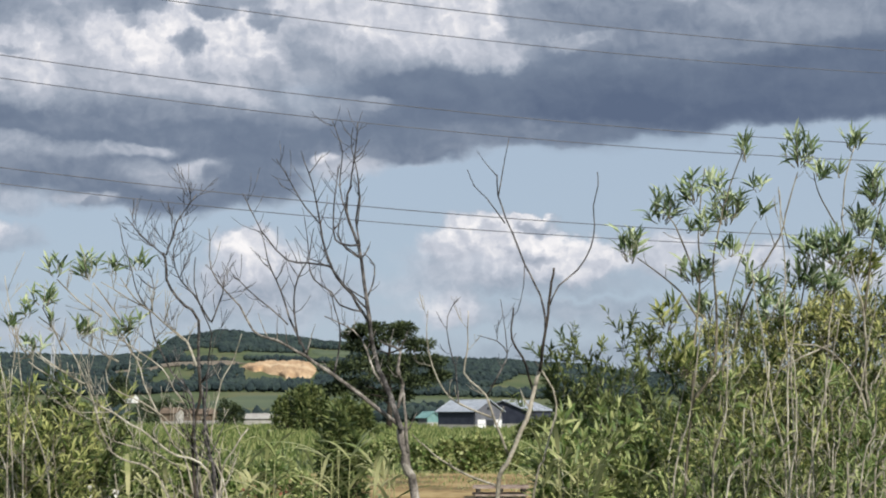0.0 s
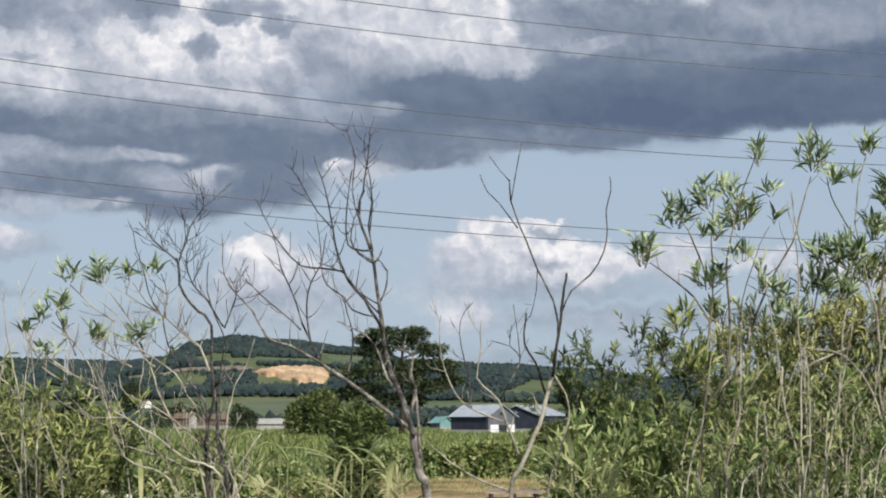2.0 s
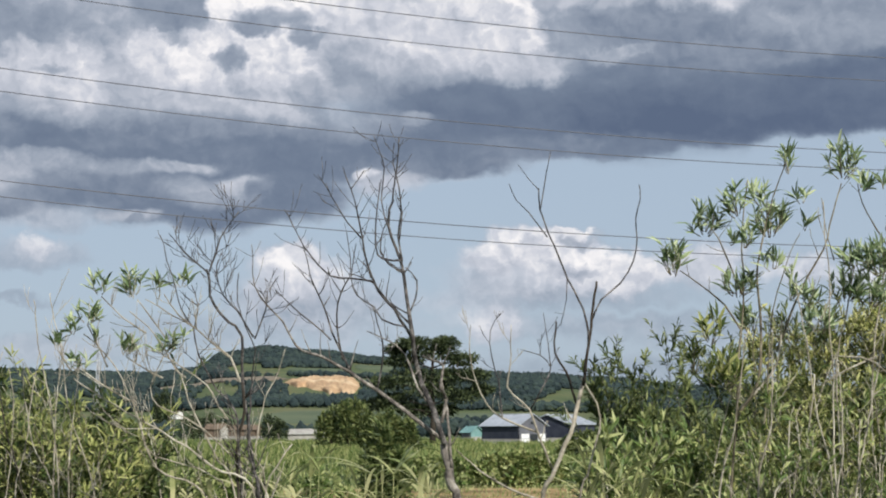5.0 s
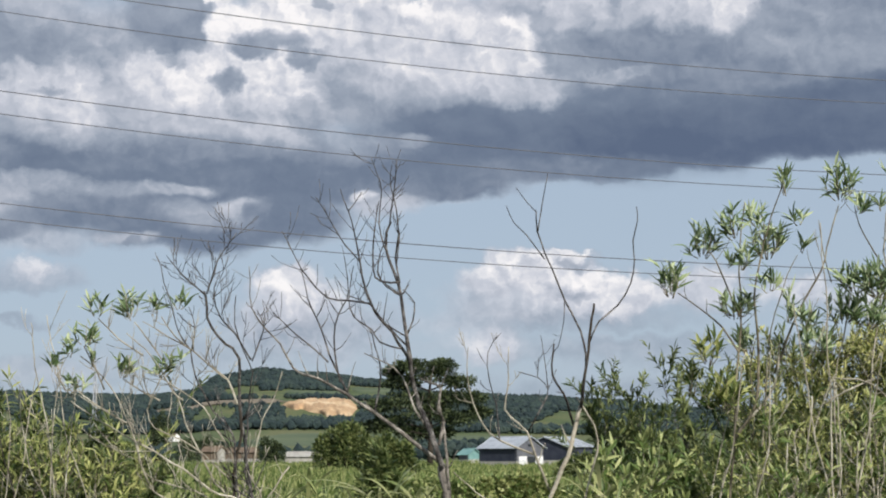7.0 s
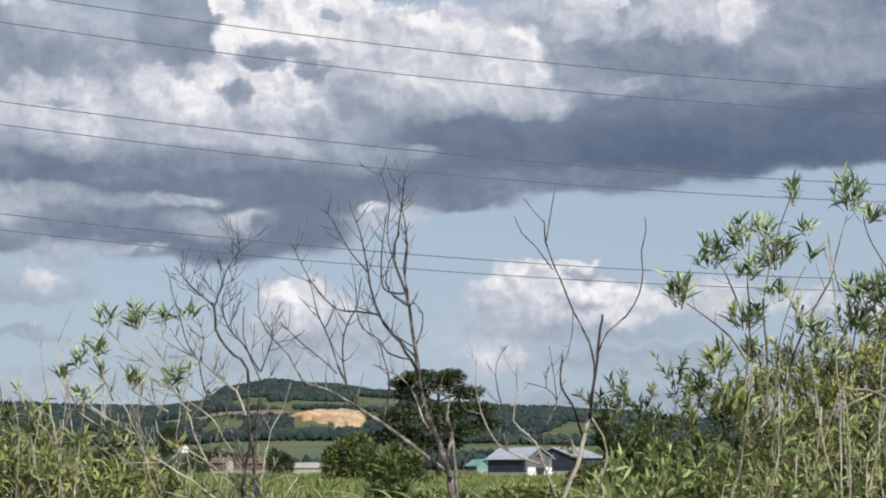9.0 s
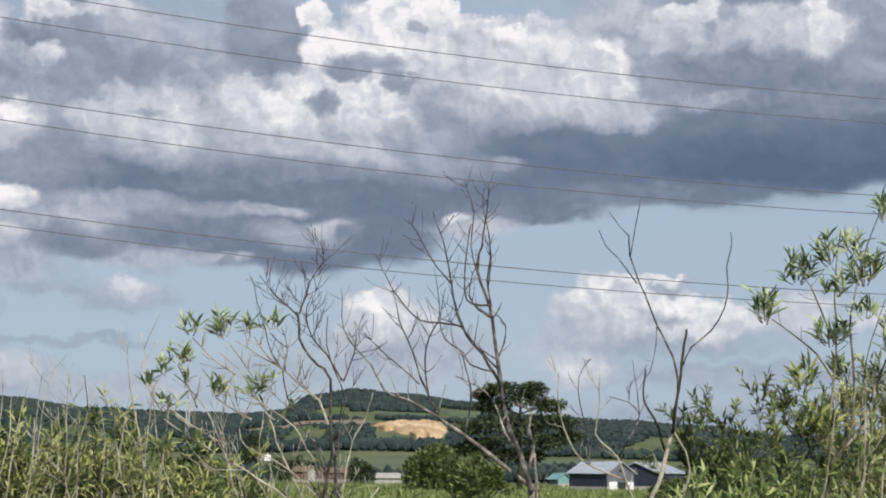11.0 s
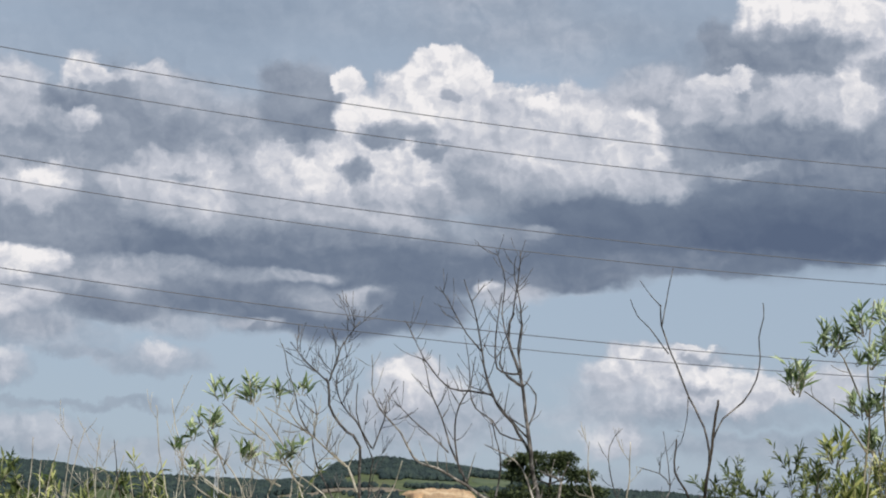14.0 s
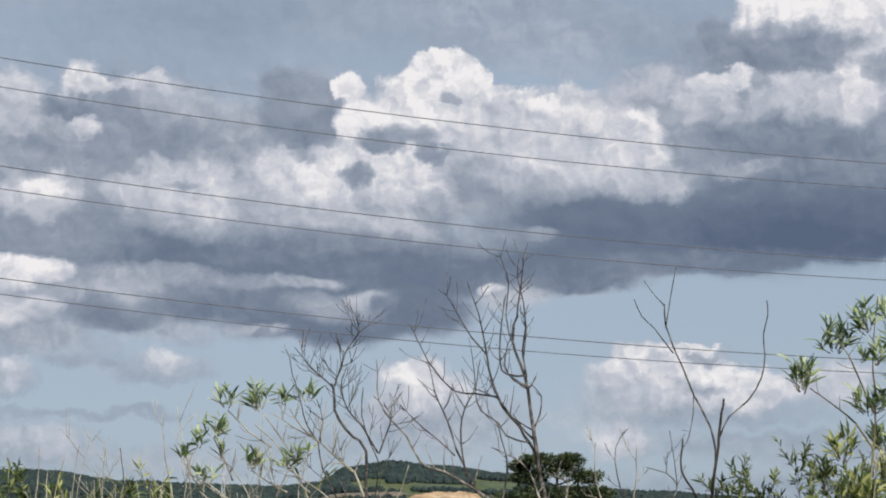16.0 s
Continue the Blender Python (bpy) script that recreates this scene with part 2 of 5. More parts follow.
cloud(-234, -26, 40, 14, 0.7, 0.62, 0.88, 0.8)
cloud(40, 109, 72, 62, 0.88, 0.74, 0.75, 0.95)
cloud(-9, 62, 56, 22, 0.8, 0.7, 0.88, 0.9)
cloud(-76, 94, 46, 26, 0.76, 0.64, 0.88, 0.9)
cloud(-261, 105, 68, 36, 0.86, 0.68, 0.75, 0.95)
cloud(-246, 89, 30, 18, 0.95, 0.85, 0.75, 0.9)
cloud(18, 85, 22, 8, 0.5, 0.48, 1, 0.72)
cloud(159, 72, 40, 40, 0.72, 0.66, 1, 0.8)
cloud(263, 82, 96, 48, 0.86, 0.72, 0.62, 0.95)
cloud(210, 54, 44, 26, 0.86, 0.76, 0.62, 0.95)
cloud(355, 72, 110, 62, 0.92, 0.78, 0.56, 0.97)
cloud(428, 122, 76, 60, 0.88, 0.72, 0.62, 0.95)
cloud(295, 133, 100, 26, 0.76, 0.64, 1, 0.85)
cloud(343, -10, 46, 56, 0.95, 0.86, 0.38, 1)
cloud(319, -85, 30, 20, 0.97, 0.85, 0.38, 1)
cloud(301, -83, 16, 10, 0.9, 0.8, 0.5, 1)
cloud(719, -49, 48, 34, 0.84, 0.68, 0.5, 1)
cloud(859, -66, 66, 44, 0.68, 0.6, 0.75, 0.9)
cloud(608, -60, 64, 26, 0.94, 0.74, 0.38, 1)
cloud(671, -41, 42, 20, 0.96, 0.74, 0.38, 1)
cloud(720, 30, 150, 60, 0.78, 0.72, 0.75, 0.95)
cloud(819, 32, 70, 70, 0.92, 0.8, 0.38, 1)
cloud(769, -11, 60, 34, 0.84, 0.74, 0.62, 0.95)
cloud(840, 98, 84, 26, 0.78, 0.62, 0.88, 0.9)
cloud(700, 81, 130, 26, 0.78, 0.62, 1, 0.85)
cloud(435, -52, 66, 66, 0.98, 0.86, 0.31, 1)
cloud(487, -82, 84, 62, 1, 0.92, 0.25, 1)
cloud(480, -130, 48, 22, 1, 0.96, 0.31, 1)
cloud(544, -92, 30, 36, 0.98, 0.88, 0.38, 1)
cloud(517, 0, 50, 60, 0.86, 0.74, 0.62, 0.95)
cloud(405, 6, 62, 20, 0.44, 0.4, 0.94, 0.83)
cloud(377, 14, 26, 16, 0.38, 0.36, 0.94, 0.81)
cloud(329, 78, 27, 22, 0.36, 0.34, 0.75, 0.86)
cloud(475, 39, 28, 12, 0.42, 0.4, 0.94, 0.81)
cloud(506, -64, 14, 8, 0.52, 0.5, 1, 0.72)
cloud(257, 51, 12, 12, 0.56, 0.56, 1, 0.72)
cloud(231, 36, 14, 10, 0.5, 0.5, 1, 0.72)
cloud(479, 144, 40, 30, 0.5, 0.4, 1, 0.77)
cloud(366, 123, 30, 20, 0.66, 0.62, 1, 0.7)
cloud(539, 71, 30, 26, 0.55, 0.5, 1, 0.72)
cloud(749, 5, 26, 8, 0.62, 0.6, 0.88, 0.7)
cloud(710, 101, 60, 20, 0.6, 0.5, 1, 0.7)
cloud(1051, -192, 54, 36, 0.92, 0.72, 0.5, 1)
cloud(1135, -207, 130, 44, 0.98, 0.86, 0.38, 1)
cloud(1247, -171, 70, 66, 0.92, 0.8, 0.5, 1)
cloud(1096, -134, 120, 44, 0.36, 0.33, 0.66, 0.9)
cloud(969, -166, 24, 30, 0.38, 0.36, 0.75, 0.9)
cloud(1007, -147, 60, 22, 0.42, 0.38, 0.94, 0.85)
cloud(1184, -151, 40, 20, 0.5, 0.46, 1, 0.81)
cloud(1213, -55, 56, 48, 0.95, 0.78, 0.5, 1)
cloud(997, -91, 46, 16, 0.95, 0.72, 0.5, 1)
cloud(1017, -66, 26, 12, 0.45, 0.45, 1, 0.81)
cloud(948, -51, 48, 36, 0.82, 0.68, 0.62, 0.95)
cloud(1106, -59, 86, 30, 0.8, 0.64, 0.75, 0.95)
cloud(1145, -26, 44, 20, 0.82, 0.66, 0.75, 0.9)
cloud(1007, -26, 50, 14, 0.62, 0.56, 0.88, 0.8)
cloud(1017, 73, 48, 11, 0.64, 0.56, 1, 0.8)
cloud(1257, -101, 24, 24, 0.42, 0.4, 0.94, 0.81)
cloud(1330, -20, 90, 30, 0.5, 0.42, 1, 0.72)
cloud(1420, 40, 110, 26, 0.46, 0.38, 1, 0.63)
cloud(1310, 20, 60, 16, 0.56, 0.5, 1, 0.54)
cloud(1045, 66, 40, 10, 0.62, 0.56, 1, 0.8)

both = wn("ShaderNodeSeparateXYZ")
wire(state, both.inputs[0])
tone = both.outputs[1]
rough_tone = wmath("MULTIPLY", tone, tone)
lit = wmath("ADD", tone, wmath("MULTIPLY", soft_noise, 0.32))
lit = wmath("ADD", lit, wmath("MULTIPLY", relief, wmath("ADD", wmath("MULTIPLY", rough_tone, 0.75), 0.16)))
lit = wmath("ADD", lit, wmath("MULTIPLY", crumble, wmath("ADD", wmath("MULTIPLY", rough_tone, 0.19), 0.09)))
ramp = wn("ShaderNodeValToRGB")
wire(lit, ramp.inputs[0])
stops = ramp.color_ramp.elements
stops[0].position, stops[0].color = 0.0, (0.094, 0.128, 0.205, 1)
stops[1].position, stops[1].color = 1.0, (0.92, 0.895, 0.90, 1)
for at_, col in ((0.25, (0.158, 0.200, 0.278)), (0.5, (0.315, 0.358, 0.438)), (0.75, (0.57, 0.59, 0.66))):
    e = stops.new(at_)
    e.color = (*col, 1)
sky = wn("ShaderNodeTexSky", sky_type="NISHITA", sun_disc=False)
sky.sun_elevation, sky.sun_rotation, sky.air_density, sky.dust_density, sky.ozone_density = radians(SUN_EL), radians(SUN_AZ), 1.0, 1.2, 1.5
air = wn("ShaderNodeBackground")
wire(sky.outputs[0], air.inputs[0])
air.inputs[1].default_value = 0.075
veil = wn("ShaderNodeBackground")          # thin high haze over the blue
veil.inputs[0].default_value, veil.inputs[1].default_value = (0.415, 0.505, 0.625, 1), 1.0
thin = wn("ShaderNodeMixShader")
thin.inputs[0].default_value = 0.8
wire(air.outputs[0], thin.inputs[1]), wire(veil.outputs[0], thin.inputs[2])
vapour = wn("ShaderNodeBackground")
wire(ramp.outputs[0], vapour.inputs[0])
over = wn("ShaderNodeMixShader")
wire(wmath("MULTIPLY", both.outputs[0], 0.97), over.inputs[0])
wire(thin.outputs[0], over.inputs[1]), wire(vapour.outputs[0], over.inputs[2])
wire(over.outputs[0], wn("ShaderNodeOutputWorld").inputs[0])

sun = new("sun", bpy.data.lights.new("sun", "SUN"))
sun.data.energy, sun.data.angle, sun.data.color = 5.0, radians(0.55), (1.0, 0.95, 0.86)
toward = Vector((math.sin(radians(SUN_AZ)) * math.cos(radians(SUN_EL)), math.cos(radians(SUN_AZ)) * math.cos(radians(SUN_EL)), math.sin(radians(SUN_EL))))
sun.matrix_world = look(toward * 50, (0, 0, 0))

# ---- materials ----
def material(name, colours, scale=4.0, rough=0.8, bump=0.3, fine=8.0, island=0.0, metal=0.0, through_light=0.0, lift=None):
    """Two or three base colours mixed by broad patches and grain; island: how far each loose piece differs; through_light: share that shines through."""
    m = bpy.data.materials.new(name)
    m.use_nodes = True
    nt = m.node_tree
    nodes, link = nt.nodes, nt.links.new
    nodes.clear()
    tc = nodes.new("ShaderNodeTexCoord")
    out = nodes.new("ShaderNodeOutputMaterial")
    n1, n2 = nodes.new("ShaderNodeTexNoise"), nodes.new("ShaderNodeTexNoise")
    for n, s, d in ((n1, scale, 4.0), (n2, scale * fine, 3.0)):
        link(tc.outputs["Object"], n.inputs["Vector"])
        n.inputs["Scale"].default_value, n.inputs["Detail"].default_value = s, d
    add = nodes.new("ShaderNodeMath")
    add.operation = "MULTIPLY_ADD"
    link(n2.outputs["Fac"], add.inputs[0])
    add.inputs[1].default_value = 0.45
    link(n1.outputs["Fac"], add.inputs[2])
    shift = nodes.new("ShaderNodeMath")
    shift.operation = "SUBTRACT"
    link(add.outputs[0], shift.inputs[0])
    shift.inputs[1].default_value = 0.225
    value = shift.outputs[0]
    if island:
        geo = nodes.new("ShaderNodeNewGeometry")
        isl = nodes.new("ShaderNodeMath")
        isl.operation = "MULTIPLY_ADD"
        link(geo.outputs["Random Per Island"], isl.inputs[0])
        isl.inputs[1].default_value = island
        off = nodes.new("ShaderNodeMath")
        off.operation = "SUBTRACT"
        link(value, off.inputs[0])
        off.inputs[1].default_value = island / 2
        link(off.outputs[0], isl.inputs[2])
        value = isl.outputs[0]
    ramp = nodes.new("ShaderNodeValToRGB")
    link(value, ramp.inputs[0])
    el = ramp.color_ramp.elements
    lo, hi = 0.3, 0.7
    el[0].position, el[0].color = lo, (*colours[0], 1)
    el[1].position, el[1].color = hi, (*colours[-1], 1)
    for i, c in enumerate(colours[1:-1]):
        e = el.new(lo + (hi - lo) * (i + 1) / (len(colours) - 1))
        e.color = (*c, 1)
    p = nodes.new("ShaderNodeBsdfPrincipled")
    link(ramp.outputs[0], p.inputs["Base Color"])
    p.inputs["Roughness"].default_value, p.inputs["Metallic"].default_value = rough, metal
    p.inputs["Specular IOR Level"].default_value = 0.3
    if bump:
        b = nodes.new("ShaderNodeBump")
        b.inputs["Strength"].default_value, b.inputs["Distance"].default_value = bump, 0.02 if lift is None else lift
        link(n2.outputs["Fac"], b.inputs["Height"])
        link(b.outputs[0], p.inputs["Normal"])
    if through_light:
        tr = nodes.new("ShaderNodeBsdfTranslucent")
        link(ramp.outputs[0], tr.inputs[0])
        mx = nodes.new("ShaderNodeMixShader")
        mx.inputs[0].default_value = through_light
        link(p.outputs[0], mx.inputs[1]), link(tr.outputs[0], mx.inputs[2])
        link(mx.outputs[0], out.inputs[0])
    else:
        link(p.outputs[0], out.inputs[0])
    return m


BARK_GREY = material("weathered_bark", [(0.016, 0.014, 0.014), (0.060, 0.055, 0.054), (0.22, 0.205, 0.195)], 22, 0.9, 0.9, 5, lift=0.008)
BARK_ASH = material("ash_grey_bark", [(0.05, 0.044, 0.04), (0.17, 0.152, 0.135), (0.40, 0.37, 0.33)], 16, 0.9, 0.9, 5, lift=0.008)
BARK_PALE = material("pale_bark", [(0.13, 0.115, 0.09), (0.31, 0.28, 0.225), (0.48, 0.45, 0.38)], 9, 0.8, 0.5, 6, lift=0.004)
BARK_DARK = material("dark_bark", [(0.022, 0.018, 0.015), (0.07, 0.057, 0.045)], 6, 0.9, 0.6, 6, lift=0.01)
LEAF_WILLOW = material("willow_leaf", [(0.085, 0.13, 0.055), (0.22, 0.295, 0.14), (0.42, 0.48, 0.29)], 3, 0.38, 0, 6, island=0.8, through_light=0.2)
LEAF_OLIVE = material("olive_leaf", [(0.075, 0.095, 0.02), (0.24, 0.265, 0.065), (0.49, 0.48, 0.19)], 3, 0.42, 0, 6, island=0.9, through_light=0.2)
LEAF_DARK = material("dark_leaf", [(0.035, 0.058, 0.018), (0.088, 0.12, 0.038), (0.20, 0.23, 0.085)], 2, 0.5, 0, 6, island=0.6, through_light=0.25)
LEAF_BRIGHT = material("bright_leaf", [(0.085, 0.135, 0.035), (0.19, 0.245, 0.085), (0.36, 0.39, 0.17)], 2, 0.45, 0, 6, island=0.8, through_light=0.2)
LEAF_PINE = material("pine_needles", [(0.012, 0.022, 0.010), (0.032, 0.048, 0.02), (0.085, 0.11, 0.045)], 0.6, 0.7, 0, 6, island=0.6, through_light=0.12)
REED = material("reed_blade", [(0.10, 0.15, 0.04), (0.22, 0.26, 0.09), (0.42, 0.41, 0.21)], 2, 0.5, 0, 6, island=0.8, through_light=0.3)
GRASS = material("grass_blade", [(0.06, 0.095, 0.022), (0.13, 0.175, 0.05), (0.24, 0.26, 0.10)], 0.3, 0.6, 0, 6, island=0.6, through_light=0.25)
# dark green crowns, with the blue of distant haze mixed into the colours
HAZY_WOODS = material("far_woods", [(0.013, 0.024, 0.027), (0.022, 0.038, 0.038), (0.036, 0.054, 0.046)], 0.02, 0.95, 0.8, 14, island=0.4, lift=2.0)
SOIL = material("ground_soil", [(0.04, 0.065, 0.025), (0.08, 0.105, 0.04), (0.13, 0.13, 0.06)], 0.012, 0.95, 0.6, 30, lift=0.2)
BARE = material("bare_earth", [(0.10, 0.08, 0.03), (0.27, 0.18, 0.075), (0.40, 0.30, 0.14)], 0.35, 0.95, 0.7, 8, lift=0.06)
SAND = material("quarried_sand", [(0.30, 0.19, 0.11), (0.46, 0.31, 0.18), (0.60, 0.46, 0.30)], 0.03, 0.95, 0.8, 9, lift=1.0)
PLOUGH = material("ploughed_field", [(0.14, 0.12, 0.09), (0.24, 0.20, 0.15)], 0.01, 0.95, 0.3, 12, lift=0.3)
MEADOW = material("mown_meadow", [(0.055, 0.082, 0.045), (0.105, 0.13, 0.07)], 0.012, 0.95, 0.3, 12, lift=0.3)
ROOF_TIN = material("galvanised_roof", [(0.28, 0.31, 0.35), (0.37, 0.40, 0.45), (0.45, 0.48, 0.52)], 0.6, 0.45, 0.1, 8, metal=0.2)
WALL_NAVY = material("dark_cladding", [(0.022, 0.027, 0.045), (0.045, 0.05, 0.07)], 0.8, 0.6, 0.1, 8)
WALL_GREY = material("grey_cladding", [(0.09, 0.095, 0.115), (0.15, 0.155, 0.175)], 0.8, 0.6, 0.1, 8)
CONCRETE = material("concrete", [(0.28, 0.27, 0.25), (0.42, 0.41, 0.38)], 0.8, 0.9, 0.2, 8)
WHITE = material("white_paint", [(0.66, 0.67, 0.68), (0.80, 0.80, 0.80)], 1.5, 0.5, 0.05, 8)
TEAL = material("teal_sheet", [(0.12, 0.24, 0.24), (0.20, 0.33, 0.32)], 0.8, 0.5, 0.1, 8)
BROWN_WALL = material("brown_boards", [(0.10, 0.075, 0.055), (0.20, 0.15, 0.11)], 0.8, 0.8, 0.2, 8)
RUST = material("rusty_steel", [(0.10, 0.035, 0.022), (0.20, 0.08, 0.05), (0.30, 0.15, 0.10)], 3, 0.8, 0.4, 8)
PLANK = material("weathered_plank", [(0.12, 0.085, 0.065), (0.24, 0.18, 0.15), (0.34, 0.28, 0.24)], 2.5, 0.85, 0.4, 8)
CABLE = material("cable", [(0.08, 0.085, 0.10), (0.12, 0.125, 0.145)], 0.2, 0.6, 0, 4, metal=0.1)
STEEL = material("galvanised_steel", [(0.25, 0.27, 0.30), (0.38, 0.40, 0.43)], 1.0, 0.5, 0, 4, metal=0.4)
# near-black sheet that stands for the shade inside openings
OPENING_SHADE = material("dark_opening_shade", [(0.02, 0.025, 0.03), (0.04, 0.045, 0.05)], 1.0, 0.08, 0, 4)
BARK_MID = material("olive_bark", [(0.06, 0.05, 0.035), (0.15, 0.13, 0.09), (0.30, 0.27, 0.20)], 9, 0.8, 0.5, 6, lift=0.004)
LEAF_MOSS = material("moss_green_leaf", [(0.05, 0.078, 0.018), (0.165, 0.20, 0.05), (0.38, 0.395, 0.15)], 3, 0.5, 0, 6, island=0.85, through_light=0.2)

# ---- mesh helpers ----
class Shape:
    """Vertices and faces gathered for one mesh."""

    def __init__(self):
        self.v, self.f = [], []

    def tube(self, pts, radii, sides=6):
        """A tapered tube along the points, closed at both ends."""
        base, n = len(self.v), len(pts)
        side = Vector((0.31, 0.93, 0.2))
        for i, p in enumerate(pts):
            d = (pts[min(i + 1, n - 1)] - pts[max(i - 1, 0)]).normalized()
            a = d.cross(side).normalized()
            b = d.cross(a)
            for k in range(sides):
                t = 2 * math.pi * k / sides
                self.v.append(p + (a * math.cos(t) + b * math.sin(t)) * radii[i])
        for i in range(n - 1):
            for k in range(sides):
                k2 = (k + 1) % sides
                o = base + i * sides
                self.f.append((o + k, o + k2, o + sides + k2, o + sides + k))
        self.f.append(tuple(base + k for k in range(sides))[::-1])
        self.f.append(tuple(base + (n - 1) * sides + k for k in range(sides)))

    def leaf(self, p, d, up, length, width, droop=0.15):
        """A folded lance-shaped blade from p along d."""
        side = d.cross(up)
        if side.length < 1e-4:
            side = d.cross(Vector((1, 0, 0.1)))
        side.normalize()
        nrm = side.cross(d).normalized()
        o = len(self.v)
        m1, m2 = p + d * length * 0.33, p + d * length * 0.68 - nrm * droop * length * 0.4
        fold = nrm * width * 0.22
        self.v += [p, m1 + side * width * 0.5 + fold, m1 - side * width * 0.5 + fold, m2 + side * width * 0.42 + fold, m2 - side * width * 0.42 + fold,
                   p + d * length - nrm * droop * length, m1 - fold * 0.3, m2 - fold * 0.3]
        self.f += [(o, o + 1, o + 6), (o, o + 6, o + 2), (o + 1, o + 3, o + 7, o + 6), (o + 6, o + 7, o + 4, o + 2), (o + 3, o + 5, o + 7), (o + 7, o + 5, o + 4)]

    def flake(self, p, d, up, length, width):
        """A small two-faced leaf, bent along its rib."""
        side = d.cross(up)
        if side.length < 1e-4:
            side = d.cross(Vector((1, 0, 0.1)))
        side.normalize()
        o = len(self.v)
        self.v += [p, p + d * length * 0.5 + side * width * 0.5, p + d * length, p + d * length * 0.5 - side * width * 0.5 + side.cross(d) * width * 0.25]
        self.f += [(o, o + 1, o + 2), (o, o + 2, o + 3)]

    def box(self, lo, hi, m=None):
        o = len(self.v)
        for x in (lo[0], hi[0]):
            for y in (lo[1], hi[1]):
                for z in (lo[2], hi[2]):
                    q = Vector((x, y, z))
                    self.v.append(m @ q if m else q)
        self.f += [tuple(o + i for i in q) for q in ((0, 1, 3, 2), (4, 6, 7, 5), (0, 4, 5, 1), (2, 3, 7, 6), (0, 2, 6, 4), (1, 5, 7, 3))]

    def mesh(self, name, mat, smooth=True):
        me = bpy.data.meshes.new(name)
        me.from_pydata([tuple(q) for q in self.v], [], self.f)
        me.materials.append(mat)
        if smooth:
            me.polygons.foreach_set("use_smooth", [True] * len(me.polygons))
        me.update()
        return me


def thing(name, at_, label, category, group="", kind=""):
    ob = new(name)
    ob.location = at_
    ob.empty_display_size = 0.2
    return tagged(ob, label, category, group, kind)


def part(name, shape, mat, parent, label="", smooth=True, kind=""):
    """Links the shape, given in world coordinates, as one mesh under its thing or part."""
    root, base = parent, Vector((0, 0, 0))
    while root:
        base = base + root.location
        root = root.parent
    shape.v = [q - base for q in shape.v]
    ob = new(name, shape.mesh(name, mat, smooth))
    ob.parent = parent
    return tagged(ob, label, "", "", kind)


def rnd(a, b):
    return random.uniform(a, b)


def curve(pts, step):
    """The points joined by a smooth line, cut into even steps."""
    out = []
    for i in range(len(pts) - 1):
        p0, p1, p2, p3 = pts[max(i - 1, 0)], pts[i], pts[i + 1], pts[min(i + 2, len(pts) - 1)]
        n = max(2, int((p2 - p1).length / step))
        for k in range(n):
            t = k / n
            out.append(0.5 * ((2 * p1) + (p2 - p0) * t + (2 * p0 - 5 * p1 + 4 * p2 - p3) * t * t + (3 * p1 - p0 - 3 * p2 + p3) * t ** 3))
    out.append(pts[-1])
    return out


# ---- ground: one sheet from the feet to the hills ----
def steps(x, table):
    for (a, b), (c, d) in zip(table, table[1:]):
        if x <= c:
            t = max(0.0, (x - a) / (c - a))
            t = t * t * (3 - 2 * t)
            return b + (d - b) * t
    return table[-1][1]


RIDGE = [(-900, 85), (-420, 108), (-198, 114), (-60, 98), (200, 92), (270, 100), (325, 128), (400, 139), (490, 131), (600, 119), (700, 96), (860, 90), (990, 81), (1140, 66), (1500, 60), (2200, 70)]
RISE = [(560, 0.0), (900, 0.16), (1300, 0.42), (1650, 0.78), (1950, 0.86), (2450, 1.0), (3200, 0.7)]


def height(x, y):
    r = math.hypot(x, y)
    low = 0.05 * noise.noise((x * 0.15, y * 0.15, 0)) + 0.10 * noise.noise((x * 0.03, y * 0.03, 3)) if r > 3 else 0
    if r < 520 or y < 0:
        return low
    bearing = 784 + F * math.atan2(x, y)
    top = steps(bearing, RIDGE)
    base = min(top, 108 + 0.25 * (top - 108))
    k = steps(r, RISE)
    units = k * base + (top - base) * max(0.0, min(1.0, (r - 1950) / 450.0)) ** 1.5
    z = units / F * min(r, 2450) + 2.2 * k
    return low + z + 4 * k * noise.noise((x * 0.004, y * 0.004, 7)) * (1 if r < 2200 else 0.4)


def make_ground():
    az = sorted(set([round(-24 + 0.25 * i, 3) for i in range(193)] + list(range(-180, -24, 6)) + list(range(24, 180, 6))))
    rings = [0.6 * 1.09 ** i for i in range(101)]
    verts, faces = [(0, 0, height(0, 0))], []
    for r in rings:
        for a in az:
            x, y = r * math.sin(radians(a)), r * math.cos(radians(a))
            verts.append((x, y, height(x, y)))
    n = len(az)
    for i in range(len(rings) - 1):
        for k in range(n):
            a, b = 1 + i * n + k, 1 + i * n + (k + 1) % n
            faces.append((a, a + n, b + n, b))
    for k in range(n):
        faces.append((0, 1 + k, 1 + (k + 1) % n))
    s = Shape()
    s.v, s.f = [Vector(v) for v in verts], faces
    tagged(new("ground", s.mesh("ground", SOIL)), "flat weedy farmland rising to low green hills", "ground", kind="structure")


make_ground()


def at_ground(bearing, r, up=0.0):
    a = (bearing - 784) / F
    x, y = r * math.sin(a), r * math.cos(a)
    return Vector((x, y, height(x, y) + up))


